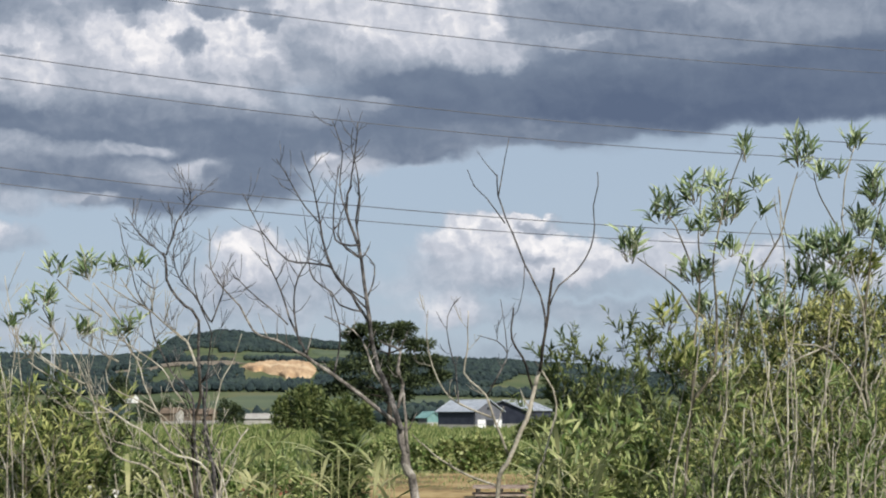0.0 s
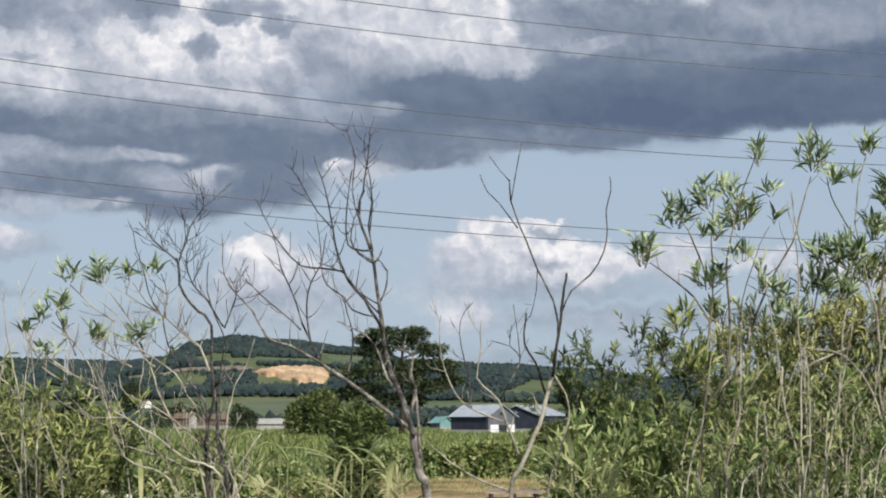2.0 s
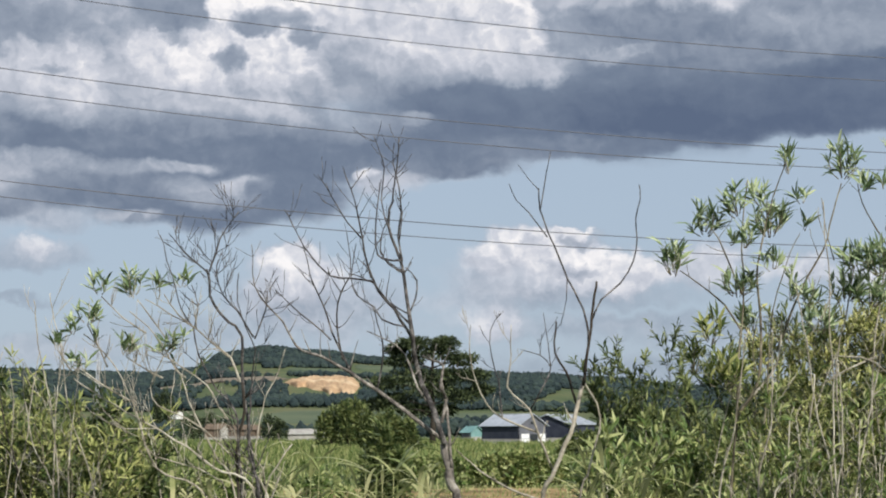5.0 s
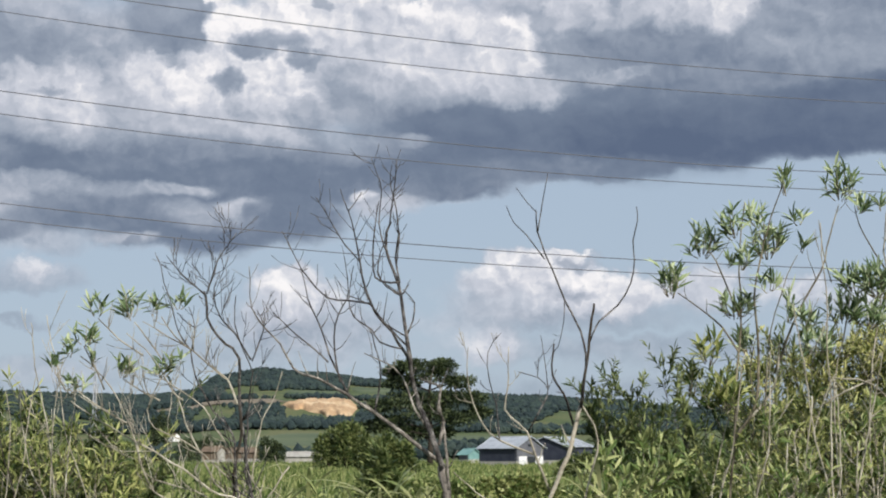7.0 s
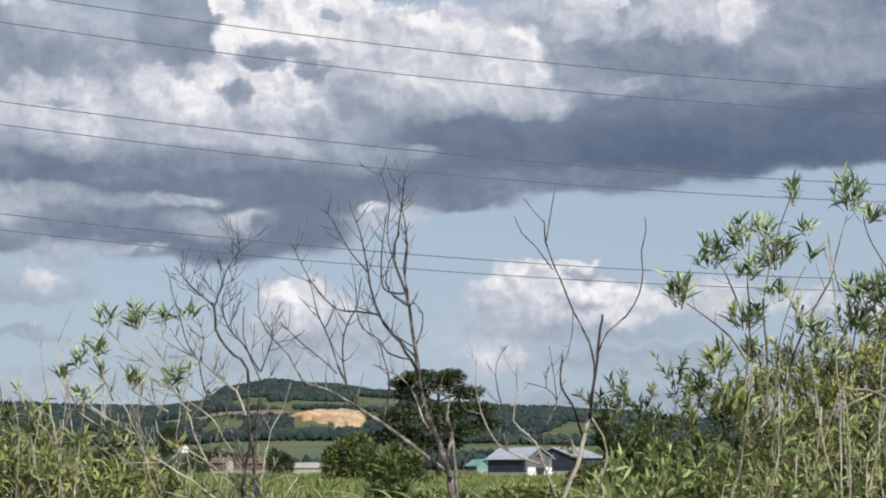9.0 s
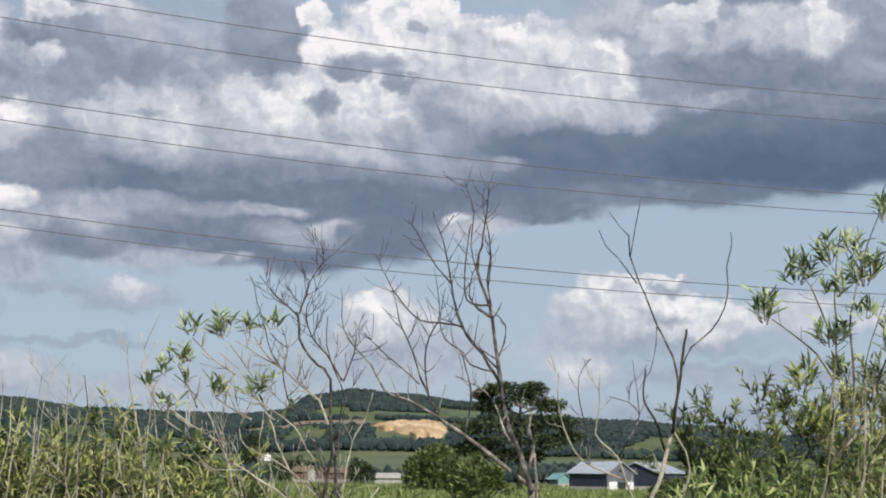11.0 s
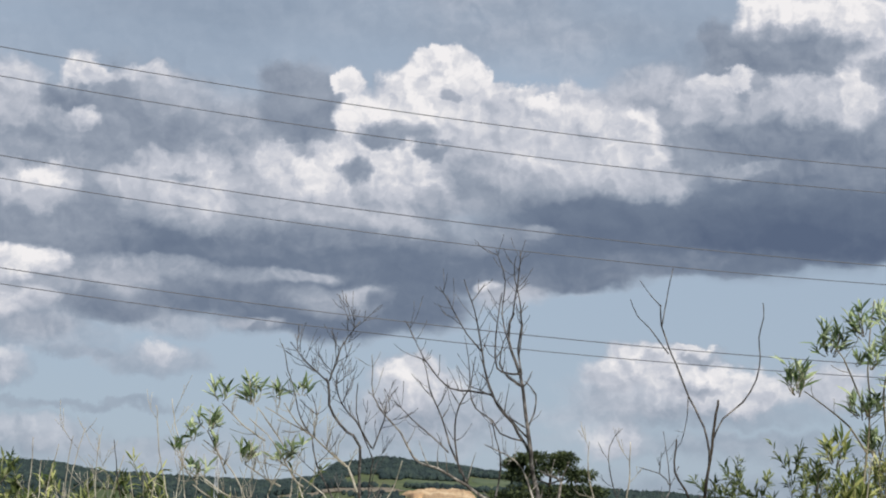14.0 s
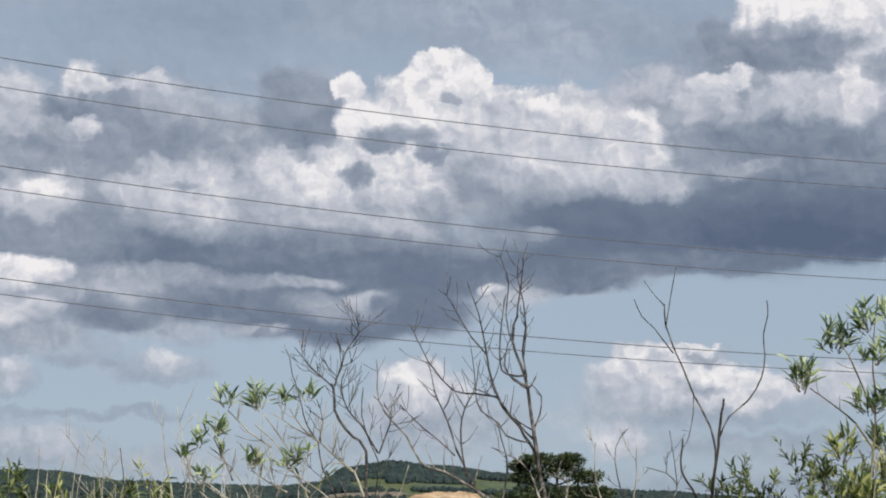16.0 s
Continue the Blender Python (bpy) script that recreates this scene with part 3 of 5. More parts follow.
def field(name, mat, label, b0, b1, r0, r1, up=0.5, ragged=0.15, nb=40, nr=8, bulge=0.0, lead=6.0, tail=6.0):
    """A patch of worked land lying on the ground sheet."""
    s = Shape()
    for j in range(nr + 1):
        for i in range(nb + 1):
            u, w = i / nb, j / nr
            taper = min(1.0, lead * u + 0.05, tail * (1 - u) + 0.05) * (1 + 0.25 * noise.noise((u * 5, b0, 2)))
            mid = (r0 + r1) / 2
            r = mid + (r0 + (r1 - r0) * w - mid) * taper * (1 + ragged * noise.noise((u * 9, w * 2, b0)))
            edge = min(u, 1 - u, w, 1 - w) * 6
            lift_ = (up + 0.6 * min(1, up)) * min(1, edge * 1.5) - 0.6 * min(1, up) + bulge * min(1, edge) * (1 + 0.7 * noise.noise((u * 9, w * 5, 5)) + 0.4 * noise.noise((u * 26, w * 14, 8)))
            s.v.append(at_ground(b0 + (b1 - b0) * u, r, lift_))
    for j in range(nr):
        for i in range(nb):
            o = j * (nb + 1) + i
            s.f.append((o, o + 1, o + nb + 2, o + nb + 1))
    return tagged(new(name, s.mesh(name, mat)), label, "field", kind="structure")


field("field_1", PLOUGH, "bare brown ploughed strip below the hill", 190, 440, 1600, 1700, 1.5)
field("field_2", MEADOW, "pale green meadow on the hillside", 430, 545, 2020, 2110, 1.5)
field("field_3", MEADOW, "pale green meadow beside the wooded hill", 545, 660, 2130, 2270, 1.5)
field("field_4", MEADOW, "green meadow below the hills", 330, 1000, 820, 1150, 0.6)
field("field_5", MEADOW, "green meadow at the foot of the hills", -250, 200, 900, 1080, 0.6)
field("sand_bank", SAND, "orange quarried sand face below the hill", 428, 562, 1450, 1690, 1.6, 0.7, 90, 30, 2.4, 1.3, 9.0)
CLEARED = ((190, 440, 1545, 1720), (430, 545, 2000, 2125), (545, 660, 2110, 2285), (432, 564, 1400, 1715))
field("earth_track", BARE, "strip of bare orange-brown earth", -420, 1300, 42, 62, 0.05, 0.3, 60, 8, 0.05)


def far_woods(name, label, b0, b1, r0, r1, count, size, seed, keep=0.0):
    """Woods too far off to count, as lumpy crowns standing on the ground sheet."""
    rng = random.Random(seed)
    ico = bmesh.new()
    bmesh.ops.create_icosphere(ico, subdivisions=1, radius=1.0)
    iv, jf = [v.co.copy() for v in ico.verts], [tuple(v.index for v in f.verts) for f in ico.faces]
    ico.free()
    s = Shape()
    made = 0
    while made < count:
        b, r = rng.uniform(b0, b1), rng.uniform(r0, r1)
        if any(c[0] < b < c[1] and c[2] < r < c[3] for c in CLEARED):
            made += 0.2
            continue
        if noise.noise((b * 0.008, r * 0.004, seed)) < keep:
            made += 0.2
            continue
        made += 1
        p = at_ground(b, r)
        h = size * rng.uniform(0.6, 1.35)
        w = h * rng.uniform(0.4, 0.65)
        o = len(s.v)
        for v in iv:
            k = 1 + rng.uniform(-0.25, 0.25)
            s.v.append(p + Vector((v.x * w * k, v.y * w * k, h * 0.5 + v.z * h * 0.55 * k)))
        s.f += [tuple(o + i for i in f) for f in jf]
    return tagged(new(name, s.mesh(name, HAZY_WOODS, False)), label, "woods", kind="stuff")


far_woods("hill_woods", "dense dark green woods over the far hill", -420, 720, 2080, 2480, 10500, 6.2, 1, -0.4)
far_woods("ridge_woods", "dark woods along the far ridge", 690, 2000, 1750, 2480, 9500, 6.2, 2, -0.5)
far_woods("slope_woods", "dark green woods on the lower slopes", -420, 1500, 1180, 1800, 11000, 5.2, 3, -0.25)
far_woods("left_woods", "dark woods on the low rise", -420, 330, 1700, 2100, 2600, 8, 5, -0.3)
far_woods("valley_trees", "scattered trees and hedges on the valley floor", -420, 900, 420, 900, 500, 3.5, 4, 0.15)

# ---- plants ----
def bend(d, amount):
    return (d + Vector((rnd(-1, 1), rnd(-1, 1), rnd(-1, 1))) * amount).normalized()


def twig(wood, p, d, length, r, tips, depth=1, lift_=0.25, kink=0.22):
    """A crooked twig that may fork; its tip is noted for leaves."""
    n = max(3, int(length / 0.06))
    pts, q, dd = [p], p, d
    for i in range(n):
        dd = bend(dd + Vector((0, 0, lift_ * 0.4)), kink)
        q = q + dd * (length / n)
        pts.append(q)
    wood.tube(pts, [max(r * (1 - 0.75 * i / n), 0.0011) for i in range(n + 1)], 5)
    tips.append((pts[-1], dd, pts))
    if depth > 0:
        for _ in range(random.randint(1, 3)):
            k = random.randint(1, n - 1)
            s = bend(dd, 0.7)
            twig(wood, pts[k], s, length * rnd(0.35, 0.65), r * 0.6, tips, depth - 1, lift_, kink)


def limb(wood, chart, d, r0, r1, tips, twigs=6, tlen=0.3, depth=1, lean=0.0, first=0.25, kink=0.24, wander=1.0):
    """A limb through bearings on the chart at about d metres, with side twigs."""
    pts = [spot(x, y, d + lean * i + rnd(-0.05, 0.05)) for i, (x, y) in enumerate(chart)]
    line = curve(pts, 0.045)
    n = len(line)
    line = [p + Vector((rnd(-1, 1), rnd(-1, 1), rnd(-1, 1))) * min(0.006, r0 * 0.35) for p in line]
    ph = rnd(0, 50)
    line = [q + Vector((noise.noise((i * 0.16, ph, 0)), noise.noise((i * 0.16, ph, 9)), 0.5 * noise.noise((i * 0.16, ph, 5)))) * 0.028 * wander * min(1, i / 8) for i, q in enumerate(line)]
    radii = [r0 + (r1 - r0) * i / (n - 1) for i in range(n)]
    radii = [r * (1 + 0.12 * noise.noise((i * 0.5, r0 * 900, 1))) for i, r in enumerate(radii)]
    wood.tube(line, radii, 8 if r0 > 0.012 else 6)
    for _ in range(twigs):
        i = int(n * rnd(first, 0.97))
        i = min(max(i, 1), n - 2)
        along = (line[i + 1] - line[i - 1]).normalized()
        out = Vector((rnd(-1, 1), rnd(-0.7, 0.7), rnd(-0.1, 1.0)))
        out = (out - along * out.dot(along)).normalized()
        twig(wood, line[i], (along * 0.5 + out * 0.85).normalized(), tlen * rnd(0.4, 1.2), radii[i] * 0.55, tips, depth, 0.55, kink)
    tips.append((line[-1], (line[-1] - line[-3]).normalized(), line[-8:]))
    return line


def dress(leaves, tips, per, length, width, share=1.0, spread=0.8, reach=1.0):
    """Sets leaves along twigs, thickest towards the tip and pointing onwards."""
    for p, d, pts in tips:
        if random.random() > share:
            continue
        n = len(pts) - 1
        for _ in range(int(per * rnd(0.6, 1.4))):
            k = n * (1 - reach * random.random() ** 1.6)
            i = min(int(k), n - 1)
            q = pts[i].lerp(pts[i + 1], k - i)
            dd = (pts[i + 1] - pts[max(i - 1, 0)]).normalized()
            out = bend(dd + Vector((0, 0, 0.1)), spread * rnd(0.5, 1.2))
            leaves.leaf(q, out, bend(Vector((0.2, -0.4, 1)), 0.7), length * rnd(0.45, 1.15), width * rnd(0.7, 1.2), rnd(-0.1, 0.4))


def root_of(x, d, chart_start):
    """Bearings from the ground up to where a limb comes into sight."""
    g = spot(x, 733, d)
    y = 733 + F * (2.2 - height(g.x, g.y)) / d * 1.01
    return [(x, y), ((x * 0.5 + chart_start[0] * 0.5), (y + chart_start[1]) / 2)]


def tuft(plant, x, y, rx, ry, count, d, mat, bark, leaf=(0.080, 0.0118), label=""):
    """A loose rosette of long leaves on short twigs that spread from the end of a branch."""
    u = d / F
    w, lv = Shape(), Shape()
    c = spot(x, y + ry * 0.75, d)
    for i in range(max(2, count // 9)):
        a = rnd(-1, 1)
        tip = spot(x + a * rx * 0.75, y - ry * 0.55 * (1 - 0.6 * abs(a)) + rnd(-0.3, 0.9) * ry * 0.6, d + rnd(-1, 1) * rx * u * 0.8)
        q = c + Vector((a * rx * u * 0.25, 0, rnd(-0.1, 0.25) * ry * u))
        mid = (q + tip) / 2 + Vector((a * rx * u * 0.15, 0, -0.1 * ry * u))
        line = curve([q, mid, tip], 0.03)
        n = len(line) - 1
        w.tube(line, [0.0024 - 0.0014 * k / n for k in range(n + 1)], 5)
        for _ in range(7):
            k = n * (1 - 0.85 * random.random() ** 1.4)
            j = min(int(k), n - 1)
            dd = (line[j + 1] - line[j]).normalized()
            side = bend(Vector((rnd(-1, 1), rnd(-1, 0.6), rnd(-0.5, 0.8))), 0.3)
            lv.leaf(line[j].lerp(line[j + 1], k - j), (dd * rnd(0.55, 1.1) + side * 0.75).normalized(), bend(Vector((0.2, -0.5, 1)), 0.7),
                    leaf[0] * rnd(0.5, 1.15), leaf[1] * rnd(0.7, 1.2), rnd(-0.1, 0.4))
    part("twig", w, bark, plant, kind="stuff")
    part("leaf_tuft", lv, mat, plant, label, kind="stuff")


# the tall bare tree
def bare_tree():
    d = 7.0
    tree = thing("bare_tree", foot(742, d), "tall dead young tree with bare grey crooked branches", "tree")
    wood, t = Shape(), []
    limb(wood, root_of(748, d, (738, 882)) + [(738, 884), (724, 820), (712, 758)], d, 0.032, 0.019, t, 0)
    part("trunk", wood, BARK_ASH, tree)

    def bough(pts, r0, r1, n=4, tl=0.12, depth=0, bark=BARK_GREY):
        w = Shape()
        limb(w, pts, d, r0 * 0.82, r1, t, int(n * 2.2), tl * 1.1, depth, first=0.25, wander=0.3)
        part("bough", w, bark, tree)
    # leader and the whips at its head
    bough([(712, 764), (690, 700), (665, 636), (652, 570), (646, 505), (637, 435), (612, 374), (620, 326)], 0.0165, 0.0050, 3)
    bough([(620, 328), (626, 290), (630, 252), (632, 216)], 0.0050, 0.0018, 4, 0.10)
    bough([(613, 378), (601, 330), (606, 270), (598, 240), (588, 214)], 0.0042, 0.0016, 4, 0.10)
    bough([(636, 434), (602, 432), (590, 408), (592, 345), (600, 290)], 0.0060, 0.0022, 4, 0.10)
    bough([(641, 455), (614, 442), (598, 414), (603, 380), (616, 350)], 0.0050, 0.0020, 3, 0.09)
    bough([(637, 436), (630, 392), (635, 350), (632, 305), (624, 262), (626, 226)], 0.0060, 0.0016, 5, 0.10)
    bough([(632, 400), (638, 350), (634, 330), (642, 308)], 0.0036, 0.0016, 1, 0.08)
    bough([(649, 528), (660, 502), (663, 470), (643, 448)], 0.0050, 0.0025, 1, 0.06)
    # second stem, leaning out and up
    bough([(652, 570), (622, 522), (594, 488), (576, 445), (567, 398), (557, 342), (547, 308), (532, 268)], 0.0088, 0.0020, 5)
    bough([(548, 306), (560, 290), (571, 274)], 0.0036, 0.0018, 1, 0.06)
    bough([(566, 396), (540, 366), (522, 336), (504, 304), (490, 282)], 0.0046, 0.0016, 4)
    bough([(585, 472), (545, 466), (508, 460), (472, 422), (456, 398), (428, 342)], 0.0056, 0.0018, 5)
    bough([(648, 530), (612, 508), (584, 474), (548, 458)], 0.0045, 0.0020, 3)
    bough([(640, 552), (600, 540), (586, 516), (556, 495), (548, 462), (556, 404)], 0.0050, 0.0018, 4)
    # low bough reaching out to the side
    bough([(714, 757), (654, 714), (592, 666), (545, 632), (490, 603), (448, 585), (424, 540), (394, 510), (374, 478), (370, 406)], 0.0130, 0.0020, 5, bark=BARK_ASH)
    bough([(545, 632), (512, 562), (498, 515), (483, 480), (474, 462), (460, 404)], 0.0070, 0.0018, 5)
    bough([(530, 610), (520, 555), (521, 510), (536, 475), (547, 450), (538, 388)], 0.0060, 0.0018, 5)
    bough([(510, 575), (478, 546), (440, 514), (412, 486)], 0.0052, 0.0018, 4)
    bough([(590, 664), (602, 600), (592, 545), (586, 515)], 0.0055, 0.0022, 3)
    bough([(704, 722), (712, 680), (703, 660), (708, 622), (690, 612), (672, 602)], 0.0100, 0.0040, 2, 0.08, bark=BARK_ASH)
    bough([(690, 702), (664, 660), (640, 600), (610, 575), (575, 560)], 0.0075, 0.0020, 5, bark=BARK_ASH)
    bough([(722, 800), (714, 700), (706, 650)], 0.0085, 0.0050, 1, 0.08, bark=BARK_ASH)


def low_dead_shrub():
    d = 6.6
    shrub = thing("bare_shrub", foot(365, d), "half-dead many-stemmed shrub with pale bare twigs", "shrub")
    t = []

    def stem(pts, r0, r1, n=4, tl=0.13, root=True, bark=BARK_GREY):
        w = Shape()
        if root:
            pts = root_of(370, d, pts[0]) + pts
        limb(w, pts, d, r0 * 0.9, r1, t, int(n * 2.6), tl * 1.15, 0 if n < 4 else 1, first=0.5 if root else 0.2, wander=0.5)
        part("stem", w, bark, shrub)
    stem([(376, 884), (366, 790), (360, 700), (352, 640), (352, 566), (328, 542), (303, 514), (297, 475), (294, 446)], 0.0135, 0.0050, 3)
    stem([(294, 456), (272, 438), (248, 418), (222, 384)], 0.0046, 0.0018, 5, 0.12, False)
    stem([(294, 452), (306, 418), (312, 396), (323, 374), (346, 346)], 0.0046, 0.0018, 5, 0.12, False)
    stem([(372, 570), (344, 524), (316, 492), (307, 456), (311, 428)], 0.0050, 0.0020, 5, 0.13, False)
    stem([(388, 884), (362, 770), (362, 690), (370, 640), (376, 590), (358, 550), (346, 505), (346, 455)], 0.0115, 0.0022, 6)
    stem([(374, 572), (388, 534), (394, 508), (382, 480)], 0.0042, 0.0018, 4, 0.12, False)
    stem([(352, 884), (345, 780), (338, 700), (308, 664), (276, 602), (265, 552), (244, 520), (226, 455), (206, 386)], 0.0125, 0.0020, 7)
    stem([(266, 552), (272, 512), (260, 476)], 0.0040, 0.0018, 3, 0.10, False)
    stem([(348, 648), (330, 604), (308, 588), (268, 554), (224, 528), (180, 500)], 0.0062, 0.0018, 6, 0.12, False, BARK_PALE)
    stem([(352, 800), (310, 690), (286, 652), (246, 622), (200, 590)], 0.0090, 0.0025, 5, 0.12, True, BARK_PALE)
    stem([(345, 870), (300, 775), (264, 700), (250, 660), (232, 620), (200, 566), (150, 520)], 0.0110, 0.0022, 6, 0.13, True, BARK_PALE)
    stem([(392, 850), (374, 780), (386, 700), (400, 662), (416, 630), (428, 590)], 0.0085, 0.0020, 4, 0.12, True, BARK_PALE)
    stem([(384, 872), (300, 800), (230, 750), (130, 692), (52, 640)], 0.0110, 0.0030, 8, 0.2, True, BARK_PALE)
    stem([(400, 884), (322, 770), (252, 712), (200, 690), (186, 655), (210, 600)], 0.0095, 0.0022, 6, 0.15, True, BARK_PALE)
    stem([(300, 884), (200, 800), (160, 700), (110, 600), (70, 560)], 0.0090, 0.0025, 8, 0.2, True, BARK_PALE)
    stem([(392, 880), (412, 800), (440, 760)], 0.0075, 0.0030, 3, 0.12, True, BARK_PALE)
    stem([(330, 884), (290, 812), (180, 770), (172, 700)], 0.0080, 0.0025, 5, 0.15, True, BARK_PALE)
    stem([(345, 884), (340, 760), (352, 700), (350, 650)], 0.0110, 0.0060, 2, 0.1, True, BARK_DARK)
    # the few sprays that still bear leaves
    for x, y, rx, ry, n in ((98, 472, 20, 24, 44), (158, 470, 32, 34, 80), (206, 476, 16, 18, 30), (244, 468, 18, 20, 34), (76, 522, 26, 28, 60), (48, 550, 20, 18, 34),
                            (142, 580, 24, 26, 66), (88, 570, 16, 16, 22), (212, 582, 28, 24, 60), (240, 572, 16, 20, 30), (20, 572, 20, 20, 30), (62, 614, 24, 20, 40)):
        tuft(shrub, x, y, rx, ry, n, d, LEAF_WILLOW, BARK_PALE, (0.066, 0.0112), "fresh grey-green willow leaves")
    for x0, y0, x1, y1 in ((180, 560, 100, 495), (230, 590, 165, 500), (268, 552, 212, 492), (210, 640, 145, 600), (250, 640, 220, 600), (110, 620, 75, 545), (150, 680, 60, 620), (60, 640, 22, 590)):
        stem([(x0, y0), ((x0 + x1) / 2 + rnd(-6, 6), (y0 + y1) / 2 + 6), (x1, y1)], 0.0045, 0.0022, 3, 0.09, False, BARK_PALE)


def forked_sapling():
    d = 7.4
    sap = thing("forked_sapling", foot(890, d), "thin dead forked sapling with pale peeling bark", "tree")
    t = []

    def stem(pts, r0, r1, n, tl, root=False, mat=BARK_PALE):
        w = Shape()
        if root:
            pts = root_of(885, d, pts[0]) + pts
        limb(w, pts, d, r0 * 0.88, r1, t, n, tl, 0 if n < 3 else 1, first=0.5 if root else 0.2, wander=0.1)
        part("stem", w, mat, sap)
    stem([(880, 884), (905, 806), (938, 722), (956, 655)], 0.0150, 0.0095, 2, 0.1, True)
    stem([(956, 657), (962, 600), (969, 556), (976, 500), (981, 474)], 0.0085, 0.0050, 0, 0.1, False, BARK_DARK)
    stem([(964, 596), (965, 566), (956, 524), (930, 470), (914, 428), (900, 398), (882, 346), (880, 310)], 0.0060, 0.0030, 0, 0.1, False, BARK_GREY)
    stem([(882, 346), (890, 300), (901, 244)], 0.0034, 0.0018, 0, 0.1, False, BARK_GREY)
    stem([(880, 312), (864, 295), (844, 268)], 0.0028, 0.0014, 0, 0.1, False, BARK_GREY)
    stem([(894, 396), (862, 352), (840, 330), (827, 301)], 0.0036, 0.0018, 0, 0.1, False, BARK_GREY)
    stem([(928, 470), (927, 505), (916, 552)], 0.0028, 0.0016, 1, 0.08, False, BARK_GREY)
    stem([(972, 542), (988, 506), (1022, 478), (1046, 438), (1052, 398), (1050, 364), (1058, 330), (1057, 304)], 0.0046, 0.0020, 0, 0.1, False, BARK_GREY)
    stem([(946, 700), (925, 632), (905, 600), (909, 545)], 0.0075, 0.0036, 2, 0.1, False, BARK_DARK)
    stem([(944, 884), (966, 800), (985, 715), (968, 670), (948, 640)], 0.0110, 0.0040, 3, 0.12, True)
    stem([(900, 806), (872, 736), (860, 700), (822, 660), (827, 620), (828, 550)], 0.0075, 0.0018, 4, 0.12)
    stem([(860, 702), (890, 650), (898, 625), (880, 604), (845, 594)], 0.0052, 0.0016, 4, 0.12, False, BARK_GREY)
    stem([(898, 626), (894, 585), (886, 530)], 0.0030, 0.0014, 2, 0.1, False, BARK_GREY)
    stem([(872, 740), (812, 715), (784, 690), (765, 650), (755, 600), (757, 550)], 0.0062, 0.0016, 4, 0.12)
    stem([(812, 712), (806, 650), (794, 608), (792, 560), (812, 528)], 0.0046, 0.0014, 4, 0.12, False, BARK_GREY)
    stem([(884, 862), (820, 838), (770, 806), (730, 770)], 0.0075, 0.0026, 2, 0.12)


bare_tree()
low_dead_shrub()
forked_sapling()


def leafy_willow(name, label, d, roots, crowns, leaf_mat, bark, leaf=(0.10, 0.017), per=16, seed=1, stem_r=0.012, twigs=6, tlen=0.22, share=1.0, cat="shrub", spread=1.15, masses=(), sway=30, shade=0.0):
    """A many-stemmed willow: each crown is a bearing that one stem reaches, from one of the roots."""
    random.seed(seed)
    w0 = thing(name, foot(sum(roots) / len(roots), d), label, cat)
    for i, (x, y, bushy) in enumerate(crowns):
        rx = min(roots, key=lambda q: abs(q - x)) + rnd(-sway, sway)
        dd = d + rnd(-0.35, 0.35)
        w, t = Shape(), []
        start = root_of(rx, dd, (rx + (x - rx) * 0.3, 860))
        midp = (rx + (x - rx) * 0.55 + rnd(-15, 15), 860 + (y - 860) * 0.5)
        limb(w, start + [(rx + (x - rx) * 0.3, 860), midp, (x - (x - rx) * 0.12 + rnd(-12, 12), y + (860 - y) * 0.15), (x, y)], dd, stem_r * rnd(0.7, 1.2), 0.0022, t,
             int(twigs * bushy), tlen, 1, first=0.55)
        part("stem", w, bark, w0)
        lv = Shape()
        dress(lv, t, per, leaf[0], leaf[1], share, spread)
        part("foliage", lv, leaf_mat, w0)
    for x, y, rx, ry, count in masses:       # thick twiggy masses of small leaves
        c, u = spot(x, y + 46, d + rnd(0.0, 0.8)), d / F
        lv, w = Shape(), Shape()
        for _ in range(count // 16):
            v = bend(Vector((0, 0, 0.0001)), 1.0)
            k = random.random() ** 0.45
            q = c + Vector((v.x * rx * u * 0.9, v.y * 0.45, v.z * ry * u * 0.9)) * k
            t = []
            twig(w, q, bend(Vector((v.x * 0.7, v.y * 0.4 - 0.15, 0.75)), 0.55), rnd(0.11, 0.22), 0.0024, t, 0)
            dress(lv, t, 18, leaf[0], leaf[1], 1.0, 1.05)
        part("brushwood", w, bark, w0, kind="stuff")
        part("foliage", lv, LEAF_DARK if random.random() < shade else leaf_mat, w0, kind="stuff")
    return w0


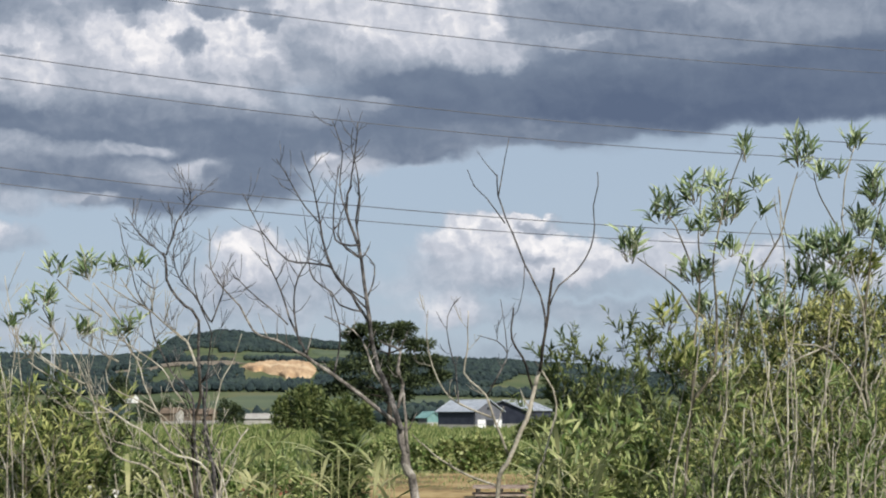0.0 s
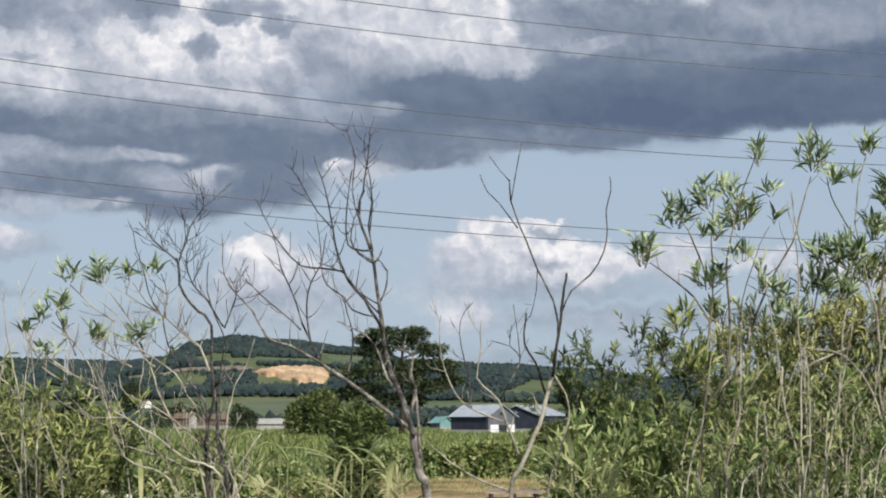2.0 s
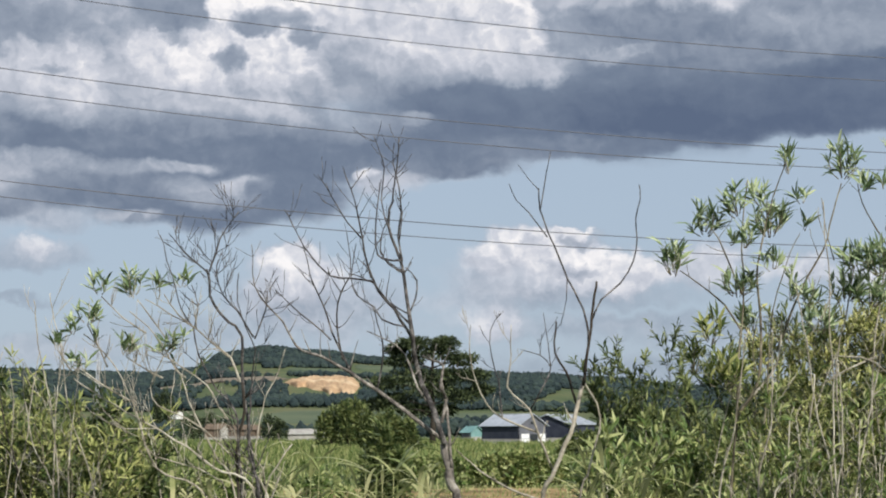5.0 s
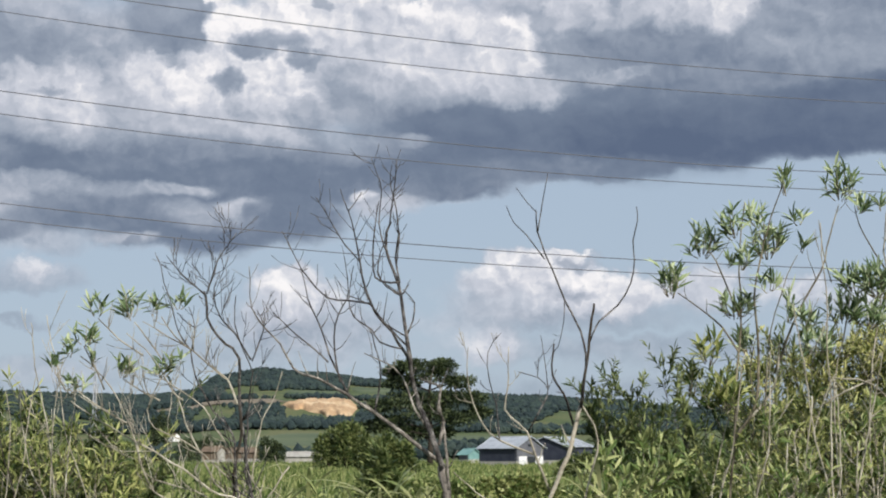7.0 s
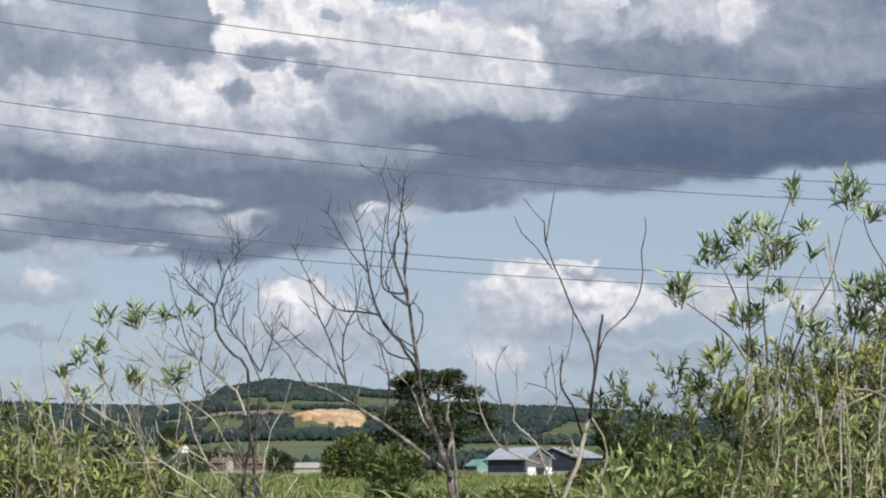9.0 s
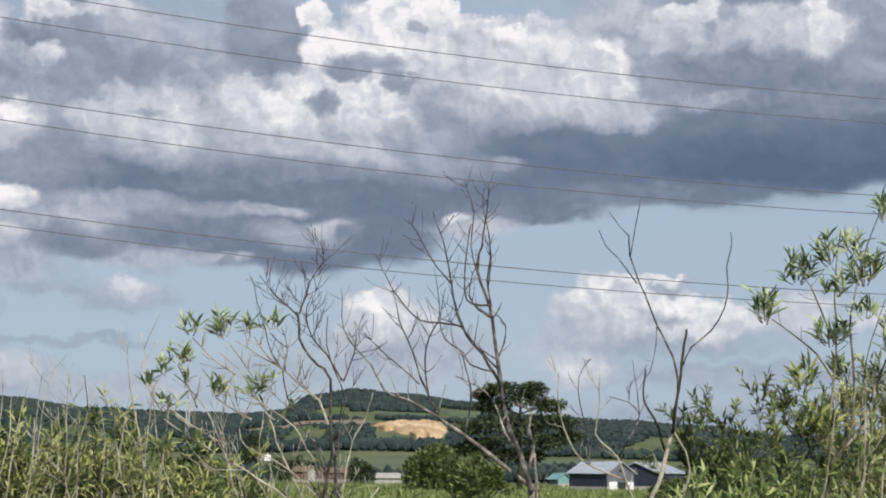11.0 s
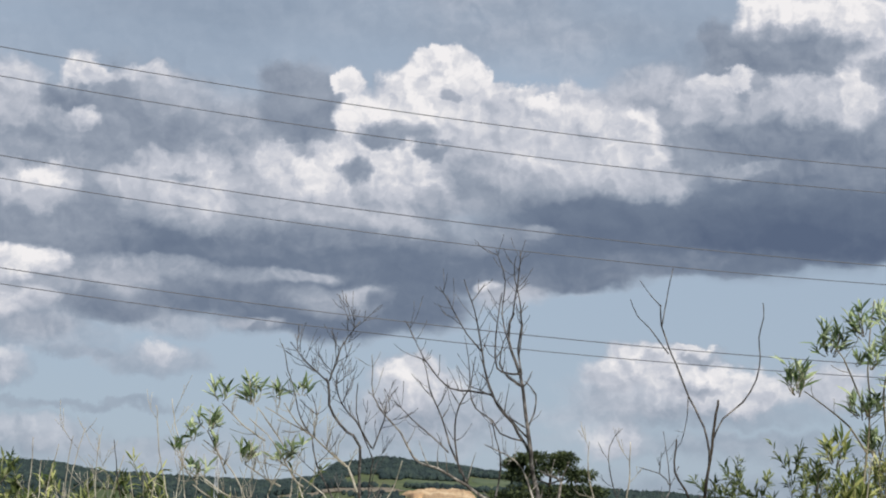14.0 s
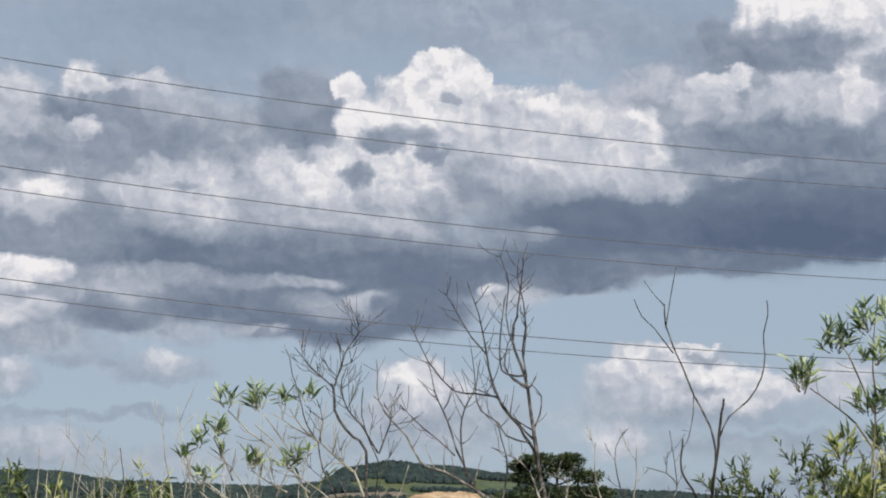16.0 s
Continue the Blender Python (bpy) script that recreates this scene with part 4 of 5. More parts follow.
def tall_willow():
    d = 6.8
    random.seed(11)
    w0 = thing("willow", foot(1250, d), "tall willow with narrow grey-green leaves in tufts", "shrub")
    t = []

    def stem(pts, r0, r1, root=None, mat=BARK_MID, n=2):
        w = Shape()
        if root:
            pts = root_of(root, d, pts[0]) + pts
        limb(w, pts, d, r0, r1, t, n, 0.12, 0, first=0.5, wander=0.35)
        part("stem", w, mat, w0)
    stem([(1212, 880), (1222, 740), (1230, 600), (1238, 480), (1236, 400), (1240, 340), (1246, 298)], 0.0095, 0.0024, 1215)
    stem([(1225, 712), (1262, 655), (1268, 560), (1262, 470), (1276, 390), (1292, 330), (1318, 262)], 0.0068, 0.0020)
    stem([(1230, 700), (1285, 640), (1300, 600), (1305, 545)], 0.0060, 0.0030, None, BARK_PALE)
    stem([(1232, 560), (1204, 518), (1165, 484), (1128, 456)], 0.0046, 0.0022)
    stem([(1236, 500), (1216, 450), (1195, 400), (1176, 376)], 0.0042, 0.0020)
    stem([(1262, 880), (1274, 700), (1282, 620), (1292, 520), (1312, 450), (1338, 392)], 0.0080, 0.0018, 1270)
    stem([(1296, 600), (1340, 490), (1380, 420), (1398, 360), (1412, 305)], 0.0056, 0.0022)
    stem([(1398, 440), (1384, 385), (1378, 330)], 0.0026, 0.0014, n=0)
    stem([(1500, 884), (1546, 790), (1534, 690), (1528, 560), (1504, 460), (1490, 385), (1500, 300), (1512, 255)], 0.0130, 0.0022, 1480, BARK_PALE)
    stem([(1530, 560), (1545, 430), (1562, 350)], 0.0056, 0.0022)
    stem([(1494, 420), (1474, 388), (1448, 340), (1440, 305)], 0.0036, 0.0018)
    stem([(1545, 780), (1520, 690), (1470, 620), (1400, 608)], 0.0062, 0.0026, None, BARK_PALE)
    stem([(1470, 610), (1420, 632), (1372, 660)], 0.0050, 0.0026, None, BARK_PALE)
    stem([(1285, 884), (1340, 800), (1352, 720), (1360, 640)], 0.0072, 0.0030, 1290, BARK_PALE)
    stem([(1410, 884), (1404, 740), (1400, 620), (1420, 520), (1436, 450)], 0.0070, 0.0026, 1410, BARK_PALE)
    stem([(1470, 884), (1462, 740), (1466, 600), (1480, 500), (1486, 450)], 0.0070, 0.0026, 1470, BARK_PALE)
    for x, y, rx, ry, n in ((1116, 430, 26, 44, 90), (1172, 366, 34, 38, 90), (1212, 400, 18, 20, 24), (1232, 335, 40, 36, 80), (1270, 318, 24, 30, 50), (1286, 362, 36, 46, 130), (1320, 262, 13, 34, 42),
                            (1342, 330, 18, 14, 22), (1344, 378, 15, 14, 22), (1240, 400, 26, 22, 40), (1228, 478, 34, 32, 100), (1414, 262, 36, 42, 120), (1448, 300, 22, 24, 44), (1514, 250, 26, 22, 56),
                            (1486, 306, 8, 12, 12), (1548, 330, 26, 44, 110), (1522, 396, 32, 28, 90), (1438, 436, 36, 28, 110), (1480, 440, 38, 36, 140), (1418, 486, 40, 34, 130), (1518, 470, 44, 38, 170),
                            (1322, 486, 16, 34, 44), (1356, 506, 24, 24, 60), (1180, 560, 30, 36, 80), (1150, 606, 22, 36, 50), (1206, 632, 40, 46, 140), (1290, 440, 22, 24, 40), (1460, 500, 40, 30, 120),
                            (1250, 540, 26, 36, 70), (1375, 550, 30, 26, 80), (1560, 420, 24, 34, 80)):
        tuft(w0, x, y, rx, ry, n, d + rnd(-0.15, 0.15), LEAF_MOSS if y > 440 and random.random() < 0.5 else LEAF_WILLOW, BARK_MID)


tall_willow()
leafy_willow("willow", "dense olive-green willow with thin pale stems", 7.7, [1240, 1330, 1420, 1500, 1590, 1680],
             [(1270 + 62 * i + (i * 53 % 23), 520 + (i * 71 % 110), 1.0) for i in range(8)],
             LEAF_OLIVE, BARK_MID, (0.056, 0.0086), 12, 12, 0.007, 6, 0.26, sway=110, shade=0.3,
             masses=[(1290 + 58 * (i % 8) + (i * 37 % 29), 530 + 58 * (i // 8) + (i * 53 % 31) + (50 if i % 8 == 0 else 0), 46, 40, 520) for i in range(40)])
leafy_willow("willow", "low olive-green willow scrub with tangled stems", 7.0, [1230, 1310, 1400, 1490, 1580, 1680],
             [(1220 + 55 * i + (i * 31 % 19), 600 + (i * 47 % 140), 1.2) for i in range(9)],
             LEAF_MOSS, BARK_PALE, (0.056, 0.0084), 13, 13, 0.007, 7, 0.26, sway=130,
             masses=[(1250 + 84 * (i % 5) + (i * 37 % 29), 640 + 80 * (i // 5) + (i * 53 % 31), 34, 24, 220) for i in range(15)])
leafy_willow("willow", "young willow with pale sunlit leaves", 6.3, [1260, 1350, 1450, 1560],
             [(1330, 700, 0.8), (1420, 680, 0.8), (1500, 700, 0.8), (1570, 660, 0.8)],
             LEAF_BRIGHT, BARK_PALE, (0.064, 0.0100), 10, 18, 0.007, 5, 0.2, sway=60,
             masses=[(1380, 740, 34, 26, 110), (1450, 690, 30, 26, 110), (1500, 780, 40, 30, 150), (1330, 800, 36, 30, 130), (1560, 720, 36, 40, 150), (1420, 830, 50, 26, 170), (1260, 780, 30, 30, 90), (1540, 840, 50, 30, 170), (1280, 850, 46, 26, 130)])
leafy_willow("willow", "dark green willow bush", 13.0, [1010, 1080, 1150, 1220],
             [(985 + 23 * i, 615 + (i * 37 % 90) + (25 if i < 2 else 0), 1.3) for i in range(13)],
             LEAF_DARK, BARK_GREY, (0.10, 0.017), 15, 14, 0.012, 9, 0.4)
leafy_willow("willow", "bright green willow bush in weeds", 11.0, [980, 1060, 1140, 1220],
             [(960 + 26 * i, 770 + (i * 41 % 60), 1.2) for i in range(12)],
             LEAF_BRIGHT, BARK_PALE, (0.12, 0.022), 14, 15, 0.010, 8, 0.35)
leafy_willow("willow", "olive-green willow scrub with bare twigs", 8.6, [-330, -230, -130, -40, 40, 120],
             [(-340 + 37 * i, 640 + (i * 43 % 90) + (0 if i < 6 else 40), 1.2) for i in range(15)],
             LEAF_MOSS, BARK_MID, (0.068, 0.0115), 11, 16, 0.008, 8, 0.26, shade=0.25,
             masses=[(-330 + 60 * (i % 8) + (i * 37 % 29), 695 + 56 * (i // 8) + (i * 53 % 31) + 7 * (i % 8), 52, 40, 500) for i in range(24)])
leafy_willow("willow", "low green willow scrub", 9.4, [-330, -230, -130, -40, 40, 120, 200],
             [(-350 + 38 * i, 690 + (i * 29 % 70), 1.2) for i in range(16)],
             LEAF_DARK, BARK_PALE, (0.085, 0.016), 14, 17, 0.010, 10, 0.32)


def bare_stems(name, label, d, stems, bark, seed):
    random.seed(seed)
    ob = thing(name, foot(stems[0][0], d), label, "shrub")
    for x, y, r, n in stems:
        w, t = Shape(), []
        bx = x + rnd(-70, 70)
        limb(w, root_of(bx, d, (bx, 880)) + [(bx, 880), (bx + (x - bx) * 0.5 + rnd(-10, 10), (880 + y) / 2), (x, y)], d + rnd(-0.2, 0.2), r, 0.002, t, n, 0.22, 1, first=0.6)
        part("stem", w, bark, ob)


bare_stems("bare_shrub", "thin upright bare stems above willow scrub", 8.2,
           [(-175, 560, 0.006, 6), (-150, 545, 0.006, 6), (-125, 555, 0.006, 6), (-60, 620, 0.006, 4), (-200, 575, 0.005, 5), (-250, 560, 0.005, 4), (-225, 600, 0.007, 6), (-100, 630, 0.007, 6), (-140, 620, 0.008, 7), (-75, 590, 0.006, 6)], BARK_PALE, 51)
bare_stems("bare_shrub", "pale dead stems with short side twigs", 7.4,
           [(-48, 610, 0.009, 5), (-20, 500, 0.007, 7), (15, 490, 0.007, 8), (30, 560, 0.008, 5), (-8, 590, 0.008, 6), (60, 600, 0.007, 6)], BARK_PALE, 52)
bare_stems("bare_shrub", "pale bare stems rising through the willow", 6.5,
           [(1378, 335, 0.006, 3), (1290, 560, 0.009, 4), (1400, 620, 0.009, 5), (1480, 560, 0.008, 5), (1540, 520, 0.009, 5), (1330, 480, 0.007, 5), (1250, 560, 0.008, 4), (1600, 560, 0.01, 4)], BARK_PALE, 53)
bare_stems("dead_stem", "single dark dead stem standing above the scrub", 7.9, [(-95, 562, 0.009, 1)], BARK_DARK, 54)

# ---- power line: three levels, two circuits ----
def power_line():
    a, b = spot(-268, 733, 60.0), spot(1142, 733, 69.0)
    run = (b - a).normalized()
    across = Vector((-run.y, run.x, 0))
    s_mid = None
    for near, (y0, y1, y2) in zip((True, True, True), ((-143, -31, 55), (57, 155, 228), (262, 345, 403))):
        zs = []
        for x, y in ((-268, y0), (430, y1), (1142, y2)):
            # where the bearing meets the line's plan
            w = way(x, y)
            q = (a.x * run.y - a.y * run.x) / (w.x * run.y - w.y * run.x)
            p = Vector(EYE) + w * q
            zs.append(((p - a).dot(run), p.z))
        (s0, z0), (s1, z1), (s2, z2) = zs

        def z_at(s):
            return (z0 * (s - s1) * (s - s2) / ((s0 - s1) * (s0 - s2)) + z1 * (s - s0) * (s - s2) / ((s1 - s0) * (s1 - s2)) + z2 * (s - s0) * (s - s1) / ((s2 - s0) * (s2 - s1)))
        for side in (0.0, 4.4):
            pts = []
            for i in range(61):
                s = -45 + 2.2 * i
                p = a + run * s + across * side
                pts.append(Vector((p.x, p.y, z_at(s))))
            sh = Shape()
            sh.tube(pts, [0.018] * len(pts), 6)
            tagged(new("power_cable", sh.mesh("power_cable", CABLE)), "thin dark overhead power cable sagging across the sky", "cable", "overhead power line")


power_line()


# ---- farm buildings ----
def barn(name, label, bearing, d, turn, length, width, eave, ridge, wall, gable, roof, doors=0, plinth=0.7, hand=1):
    """A gabled shed; its near corner stands on the bearing, the long wall runs off to the left, the gable to the right; hand -1 swaps the two."""
    o = at_ground(bearing, d)
    a = Vector((-hand * math.cos(radians(turn)), math.sin(radians(turn)), 0))
    b = Vector((hand * math.sin(radians(turn)), math.cos(radians(turn)), 0))
    up = Vector((0, 0, 1))
    ob = thing(name, o, label, "barn", "farm buildings")

    def slab(q0, e1, e2, thick, nrm):
        s = Shape()
        v = [q0, q0 + e1, q0 + e1 + e2, q0 + e2]
        s.v = v + [q - nrm * thick for q in v]
        s.f = [(0, 1, 2, 3), (7, 6, 5, 4), (0, 4, 5, 1), (1, 5, 6, 2), (2, 6, 7, 3), (3, 7, 4, 0)]
        return s
    e = up * eave
    base = slab(o - up * 0.3, a * length, up * (plinth + 0.3), 0.25, -b)
    part("plinth", base, CONCRETE, ob, smooth=False)
    part("plinth", slab(o - up * 0.3, b * width, up * (plinth + 0.3), 0.25, -a), CONCRETE, ob, smooth=False)
    front = part("wall", slab(o + up * plinth, a * length, up * (eave - plinth), 0.2, -b), wall, ob, smooth=False)
    part("wall", slab(o + b * width - up * 0.3, a * length, up * (eave + 0.3), 0.2, b), wall, ob, smooth=False)
    for k, off in ((0, 0.0), (1, length)):
        s = Shape()
        q = o + a * off + up * (plinth if k == 0 else -0.3)
        h = eave - (plinth if k == 0 else -0.3)
        nrm = -a if k == 0 else a
        v = [q, q + b * width, q + b * width + up * h, q + b * width / 2 + up * (h + ridge - eave), q + up * h]
        s.v = v + [p - nrm * 0.2 for p in v]
        s.f = [(0, 1, 2, 3, 4), (9, 8, 7, 6, 5)] + [(i, i + 5, (i + 1) % 5 + 5, (i + 1) % 5) for i in range(5)]
        part("gable_wall", s, gable, ob, smooth=False)
    # two roof slopes with standing ribs
    for k in (0, 1):
        e0 = o + e - a * 0.35 + (b * -0.35 if k == 0 else b * (width + 0.35)) - up * 0.12
        top = o - a * 0.35 + b * width / 2 + up * ridge
        slope = top - e0
        nrm = (a.cross(slope) if k else slope.cross(a)).normalized()
        if nrm.z < 0:
            nrm = -nrm
        r = part("roof_slope", slab(e0 + nrm * 0.1, a * (length + 0.7), slope, 0.08, nrm), roof, ob, smooth=False)
        n = int(length / 0.6)
        for i in range(n + 1):
            q = e0 + nrm * 0.1 + a * ((length + 0.62) * i / n)
            part("roof_rib", slab(q + nrm * 0.05, a * 0.08, slope, 0.05, nrm), roof, r, smooth=False)
    rc = Shape()
    rc.tube([o - a * 0.4 + b * width / 2 + up * (ridge + 0.1), o + a * (length + 0.4) + b * width / 2 + up * (ridge + 0.1)], [0.1, 0.1], 6)
    part("ridge_cap", rc, roof, ob)
    if doors:
        for off, w in ((0.1, 0.27), (0.7, 0.26)):
            dr = part("door", slab(o + b * width * off - a * 0.06 - up * 0.1, b * width * w, up * 1.5, 0.08, -a), WHITE, ob, "white-painted double door leaf", False)
            part("door_rail", slab(o + b * width * off - a * 0.10 + up * 0.7, b * width * w, up * 0.08, 0.04, -a), STEEL, dr, smooth=False)
        # doorway and vent are dark panels; the shade within is their colour
        part("doorway", slab(o + b * width * 0.42 - a * 0.03 - up * 0.1, b * width * 0.26, up * 1.45, 0.1, -a), OPENING_SHADE, ob, "dark panel standing for the shade inside an open doorway", False)
        part("vent", slab(o + b * width * 0.44 - a * 0.05 + up * (eave + 0.25), b * width * 0.12, up * 0.35, 0.05, -a), OPENING_SHADE, ob, smooth=False)
    return ob


# navy long wall has its shade in the colour; grey gable is the lit side
barn("barn", "barn with a dark shaded long wall, a pale tin roof and white doors", 840, 236, 42, 7.0, 6.1, 2.55, 4.1, WALL_NAVY, WALL_GREY, ROOF_TIN, 1)
barn("barn", "low dark barn with a pale tin roof", 929, 250, 60, 8.8, 7.4, 2.7, 4.1, WALL_NAVY, WALL_NAVY, ROOF_TIN, hand=-1)
barn("shed", "teal-roofed shed with pale teal walls", 756, 300, 50, 2.6, 2.8, 1.5, 2.5, WALL_GREY, TEAL, TEAL)
barn("house", "small white farmhouse with a dark roof", 242, 1040, 30, 9.0, 6.0, 3.8, 5.4, WHITE, WHITE, BROWN_WALL)
barn("shed", "low brown board shed", 318, 350, 25, 4.0, 3.0, 2.4, 3.4, BROWN_WALL, CONCRETE, BROWN_WALL)
barn("shed", "long low shed with a pale grey roof", 496, 345, 8, 7.5, 5.0, 1.3, 2.2, CONCRETE, CONCRETE, CONCRETE, 0, 0.3)
barn("shed", "low brown shed among bushes", 380, 390, 15, 9.0, 4.0, 2.2, 3.2, BROWN_WALL, BROWN_WALL, BROWN_WALL)


def pylon(bearing, d, tall):
    o = at_ground(bearing, d)
    ob = thing("pylon", o, "slender grey lattice pylon far across the fields", "pylon")
    w = tall * 0.025
    for sx in (-1, 1):
        for sy in (-1, 1):
            s = Shape()
            s.tube([o + Vector((sx * w, sy * w, -0.5)), o + Vector((sx * w * 0.2, sy * w * 0.2, tall))], [0.28, 0.16], 5)
            part("leg", s, STEEL, ob)
    for i in range(7):
        k0, k1 = i / 7, (i + 1) / 7
        for sx in (-1, 1):
            s = Shape()
            s.tube([o + Vector((sx * w * (1 - 0.8 * k0), -w * (1 - 0.8 * k0), tall * k0)), o + Vector((-sx * w * (1 - 0.8 * k1), -w * (1 - 0.8 * k1), tall * k1))], [0.13, 0.13], 4)
            part("brace", s, STEEL, ob)
    for k in (0.7, 0.82, 0.94):
        s = Shape()
        s.tube([o + Vector((-tall * 0.05, 0, tall * k)), o + Vector((tall * 0.05, 0, tall * k))], [0.16, 0.16], 4)
        part("cross_arm", s, STEEL, ob)


pylon(107, 800, 44)


# ---- trees and bushes at middle distance ----
def lobe(leaves, c, rad, count, length, width, shell=0.55):
    """Leaves through an uneven rounded mass, thicker towards its outside."""
    for _ in range(count):
        v = Vector((random.gauss(0, 1), random.gauss(0, 1), random.gauss(0, 1))).normalized()
        k = (shell + (1 - shell) * random.random()) * (1 + 0.25 * noise.noise(v * 2.2 + c * 0.3))
        p = c + Vector((v.x * rad.x, v.y * rad.y, v.z * rad.z)) * k
        leaves.flake(p, bend(v + Vector((0, 0, 0.2)), 0.8), bend(v, 0.8), length * rnd(0.6, 1.3), width * rnd(0.6, 1.3))


def bush(name, label, b0, b1, top, d, lobes, count, leaf, mat, bark=BARK_DARK, seed=1, cat="bush", ground_y=None):
    """A leafy bush from bearing b0 to b1 whose crest reaches the chart height top."""
    random.seed(seed)
    u = d / F
    c = foot((b0 + b1) / 2, d, 0)
    c.z = height(c.x, c.y)
    tall = spot(784, top, d).z - c.z
    half = (b1 - b0) / 2 * u
    ob = thing(name, c, label, cat)
    wood, lv = Shape(), Shape()
    for i in range(lobes):
        fx = -0.85 + 1.7 * (i + 0.5) / lobes + rnd(-0.1, 0.1)
        h = tall * (1 - 0.45 * abs(fx) ** 2.2) * rnd(0.8, 1.0)
        w = half / lobes * rnd(1.3, 2.0)
        q = c + Vector((fx * half, rnd(-0.4, 0.4) * half * 0.6, 0))
        twigs_top = q + Vector((rnd(-0.1, 0.1) * w, 0, h * 0.7))
        wood.tube([c + Vector((fx * half * 0.6, 0, -0.1)), (c + twigs_top) / 2 + Vector((fx * half * 0.3, 0, 0)), twigs_top], [0.03 * tall, 0.02 * tall, 0.008 * tall], 6)
        for z0, z1, ww in ((0.02, 0.5, 1.15), (0.35, 0.8, 1.0), (0.62, 1.0, 0.66)):
            lobe(lv, q + Vector((rnd(-0.3, 0.3) * w, rnd(-0.3, 0.3) * w, h * (z0 + z1) / 2)), Vector((w * ww, w * ww, h * (z1 - z0) * 0.62)), count // (lobes * 3), leaf[0], leaf[1])
    part("stems", wood, bark, ob)
    part("foliage", lv, mat, ob)
    return ob


def pine(bearing, d):
    random.seed(5)
    c = at_ground(bearing, d)
    u = d / F
    ob = thing("pine_tree", c, "broad dark pine with layered flat-topped crown", "tree")
    top = spot(784, 574, d).z
    trunk = Shape()
    trunk.tube([c + Vector((0, 0, -0.3)), c + Vector((0.2, 0, 4)), c + Vector((-0.1, 0, 8)), c + Vector((0.3, 0, top - 1.2))], [0.42, 0.34, 0.24, 0.1], 9)
    part("trunk", trunk, BARK_DARK, ob)
    tiers = ((-62, 592, 26, 9), (-30, 582, 34, 9), (24, 582, 30, 9), (8, 600, 50, 11), (-50, 612, 40, 11), (52, 612, 34, 12), (72, 640, 36, 13), (30, 640, 46, 14), (-34, 640, 50, 14),
             (-80, 652, 36, 12), (86, 664, 26, 10), (0, 664, 60, 14), (-70, 680, 42, 12), (48, 676, 44, 12), (-100, 690, 34, 12), (-30, 700, 46, 14), (20, 700, 26, 9))
    for x, y, rx, ry in tiers:
        p = spot(bearing + x, y, d)
        p.y += rnd(-2.5, 2.5)
        b = Shape()
        b.tube([Vector((c.x, c.y, p.z - 1.0)), (Vector((c.x, c.y, p.z - 0.7)) + p) / 2, p], [0.12, 0.08, 0.03], 5)
        part("bough", b, BARK_DARK, ob)
        lv = Shape()
        lobe(lv, p, Vector((rx * u * 0.92, rx * u * 0.85, ry * u * 0.85)), 800, 0.60, 0.2, 0.2)
        part("needles", lv, LEAF_PINE, ob)


pine(688, 205)
bush("bush", "dense green bush at the foot of the pine", 484, 600, 682, 190, 6, 7000, (0.55, 0.20), LEAF_DARK, seed=21)
bush("bush", "dense green bush beside the field", 560, 660, 700, 150, 5, 6000, (0.50, 0.17), LEAF_DARK, seed=22)
bush("bush", "dark round bush by the sheds", 386, 428, 703, 330, 3, 2600, (0.4, 0.25), LEAF_PINE, seed=23)
bush("bush", "dark clump of trees by the white house", 188, 228, 655, 480, 4, 3000, (0.6, 0.4), LEAF_PINE, seed=24)
bush("bush", "dark brushwood beside the sheds", 240, 330, 700, 400, 5, 3400, (0.5, 0.3), LEAF_PINE, seed=25)
bush("bush", "dark green bushes in front of the barns", 905, 1010, 735, 110, 5, 5200, (0.22, 0.12), LEAF_DARK, seed=26)
bush("bush", "scrubby green bushes across the field", 1000, 1180, 690, 160, 7, 5200, (0.26, 0.14), LEAF_DARK, seed=27)
bush("bush", "scrubby green bushes at the field edge", -330, -60, 680, 150, 9, 6500, (0.28, 0.15), LEAF_DARK, seed=28)
bush("bush", "scrubby green bushes at the field edge", 20, 200, 705, 140, 7, 5600, (0.26, 0.14), LEAF_DARK, seed=29)
# leafy weeds
bush("weed_patch", "broad-leaved bright green weeds", 745, 925, 768, 62, 8, 7200, (0.17, 0.11), LEAF_BRIGHT, BARK_PALE, 31, "weeds")
bush("weed_patch", "broad-leaved bright green weeds", 630, 770, 778, 70, 6, 5000, (0.17, 0.11), LEAF_BRIGHT, BARK_PALE, 32, "weeds")
bush("weed_patch", "tall leafy weeds with long leaves", 432, 566, 788, 26, 6, 2600, (0.13, 0.045), LEAF_BRIGHT, BARK_PALE, 33, "weeds")
bush("weed_patch", "leafy young bush standing in weeds", 566, 640, 715, 30, 4, 2600, (0.20, 0.05), LEAF_DARK, BARK_DARK, 34, "weeds")
bush("weed_patch", "low broad-leaved green weeds in shade", 170, 420, 800, 40, 9, 8000, (0.15, 0.10), LEAF_BRIGHT, BARK_PALE, 35, "weeds")
bush("weed_patch", "low broad-leaved green weeds along the scrub", -340, 160, 790, 36, 12, 8000, (0.15, 0.10), LEAF_BRIGHT, BARK_PALE, 36, "weeds")
bush("weed_patch", "bright green weeds under the willows", 960, 1260, 792, 24, 9, 7000, (0.12, 0.05), LEAF_BRIGHT, BARK_PALE, 37, "weeds")
bush("weed_patch", "bright green weeds under the willows", 1240, 1700, 760, 20, 12, 7000, (0.11, 0.045), LEAF_BRIGHT, BARK_PALE, 38, "weeds")


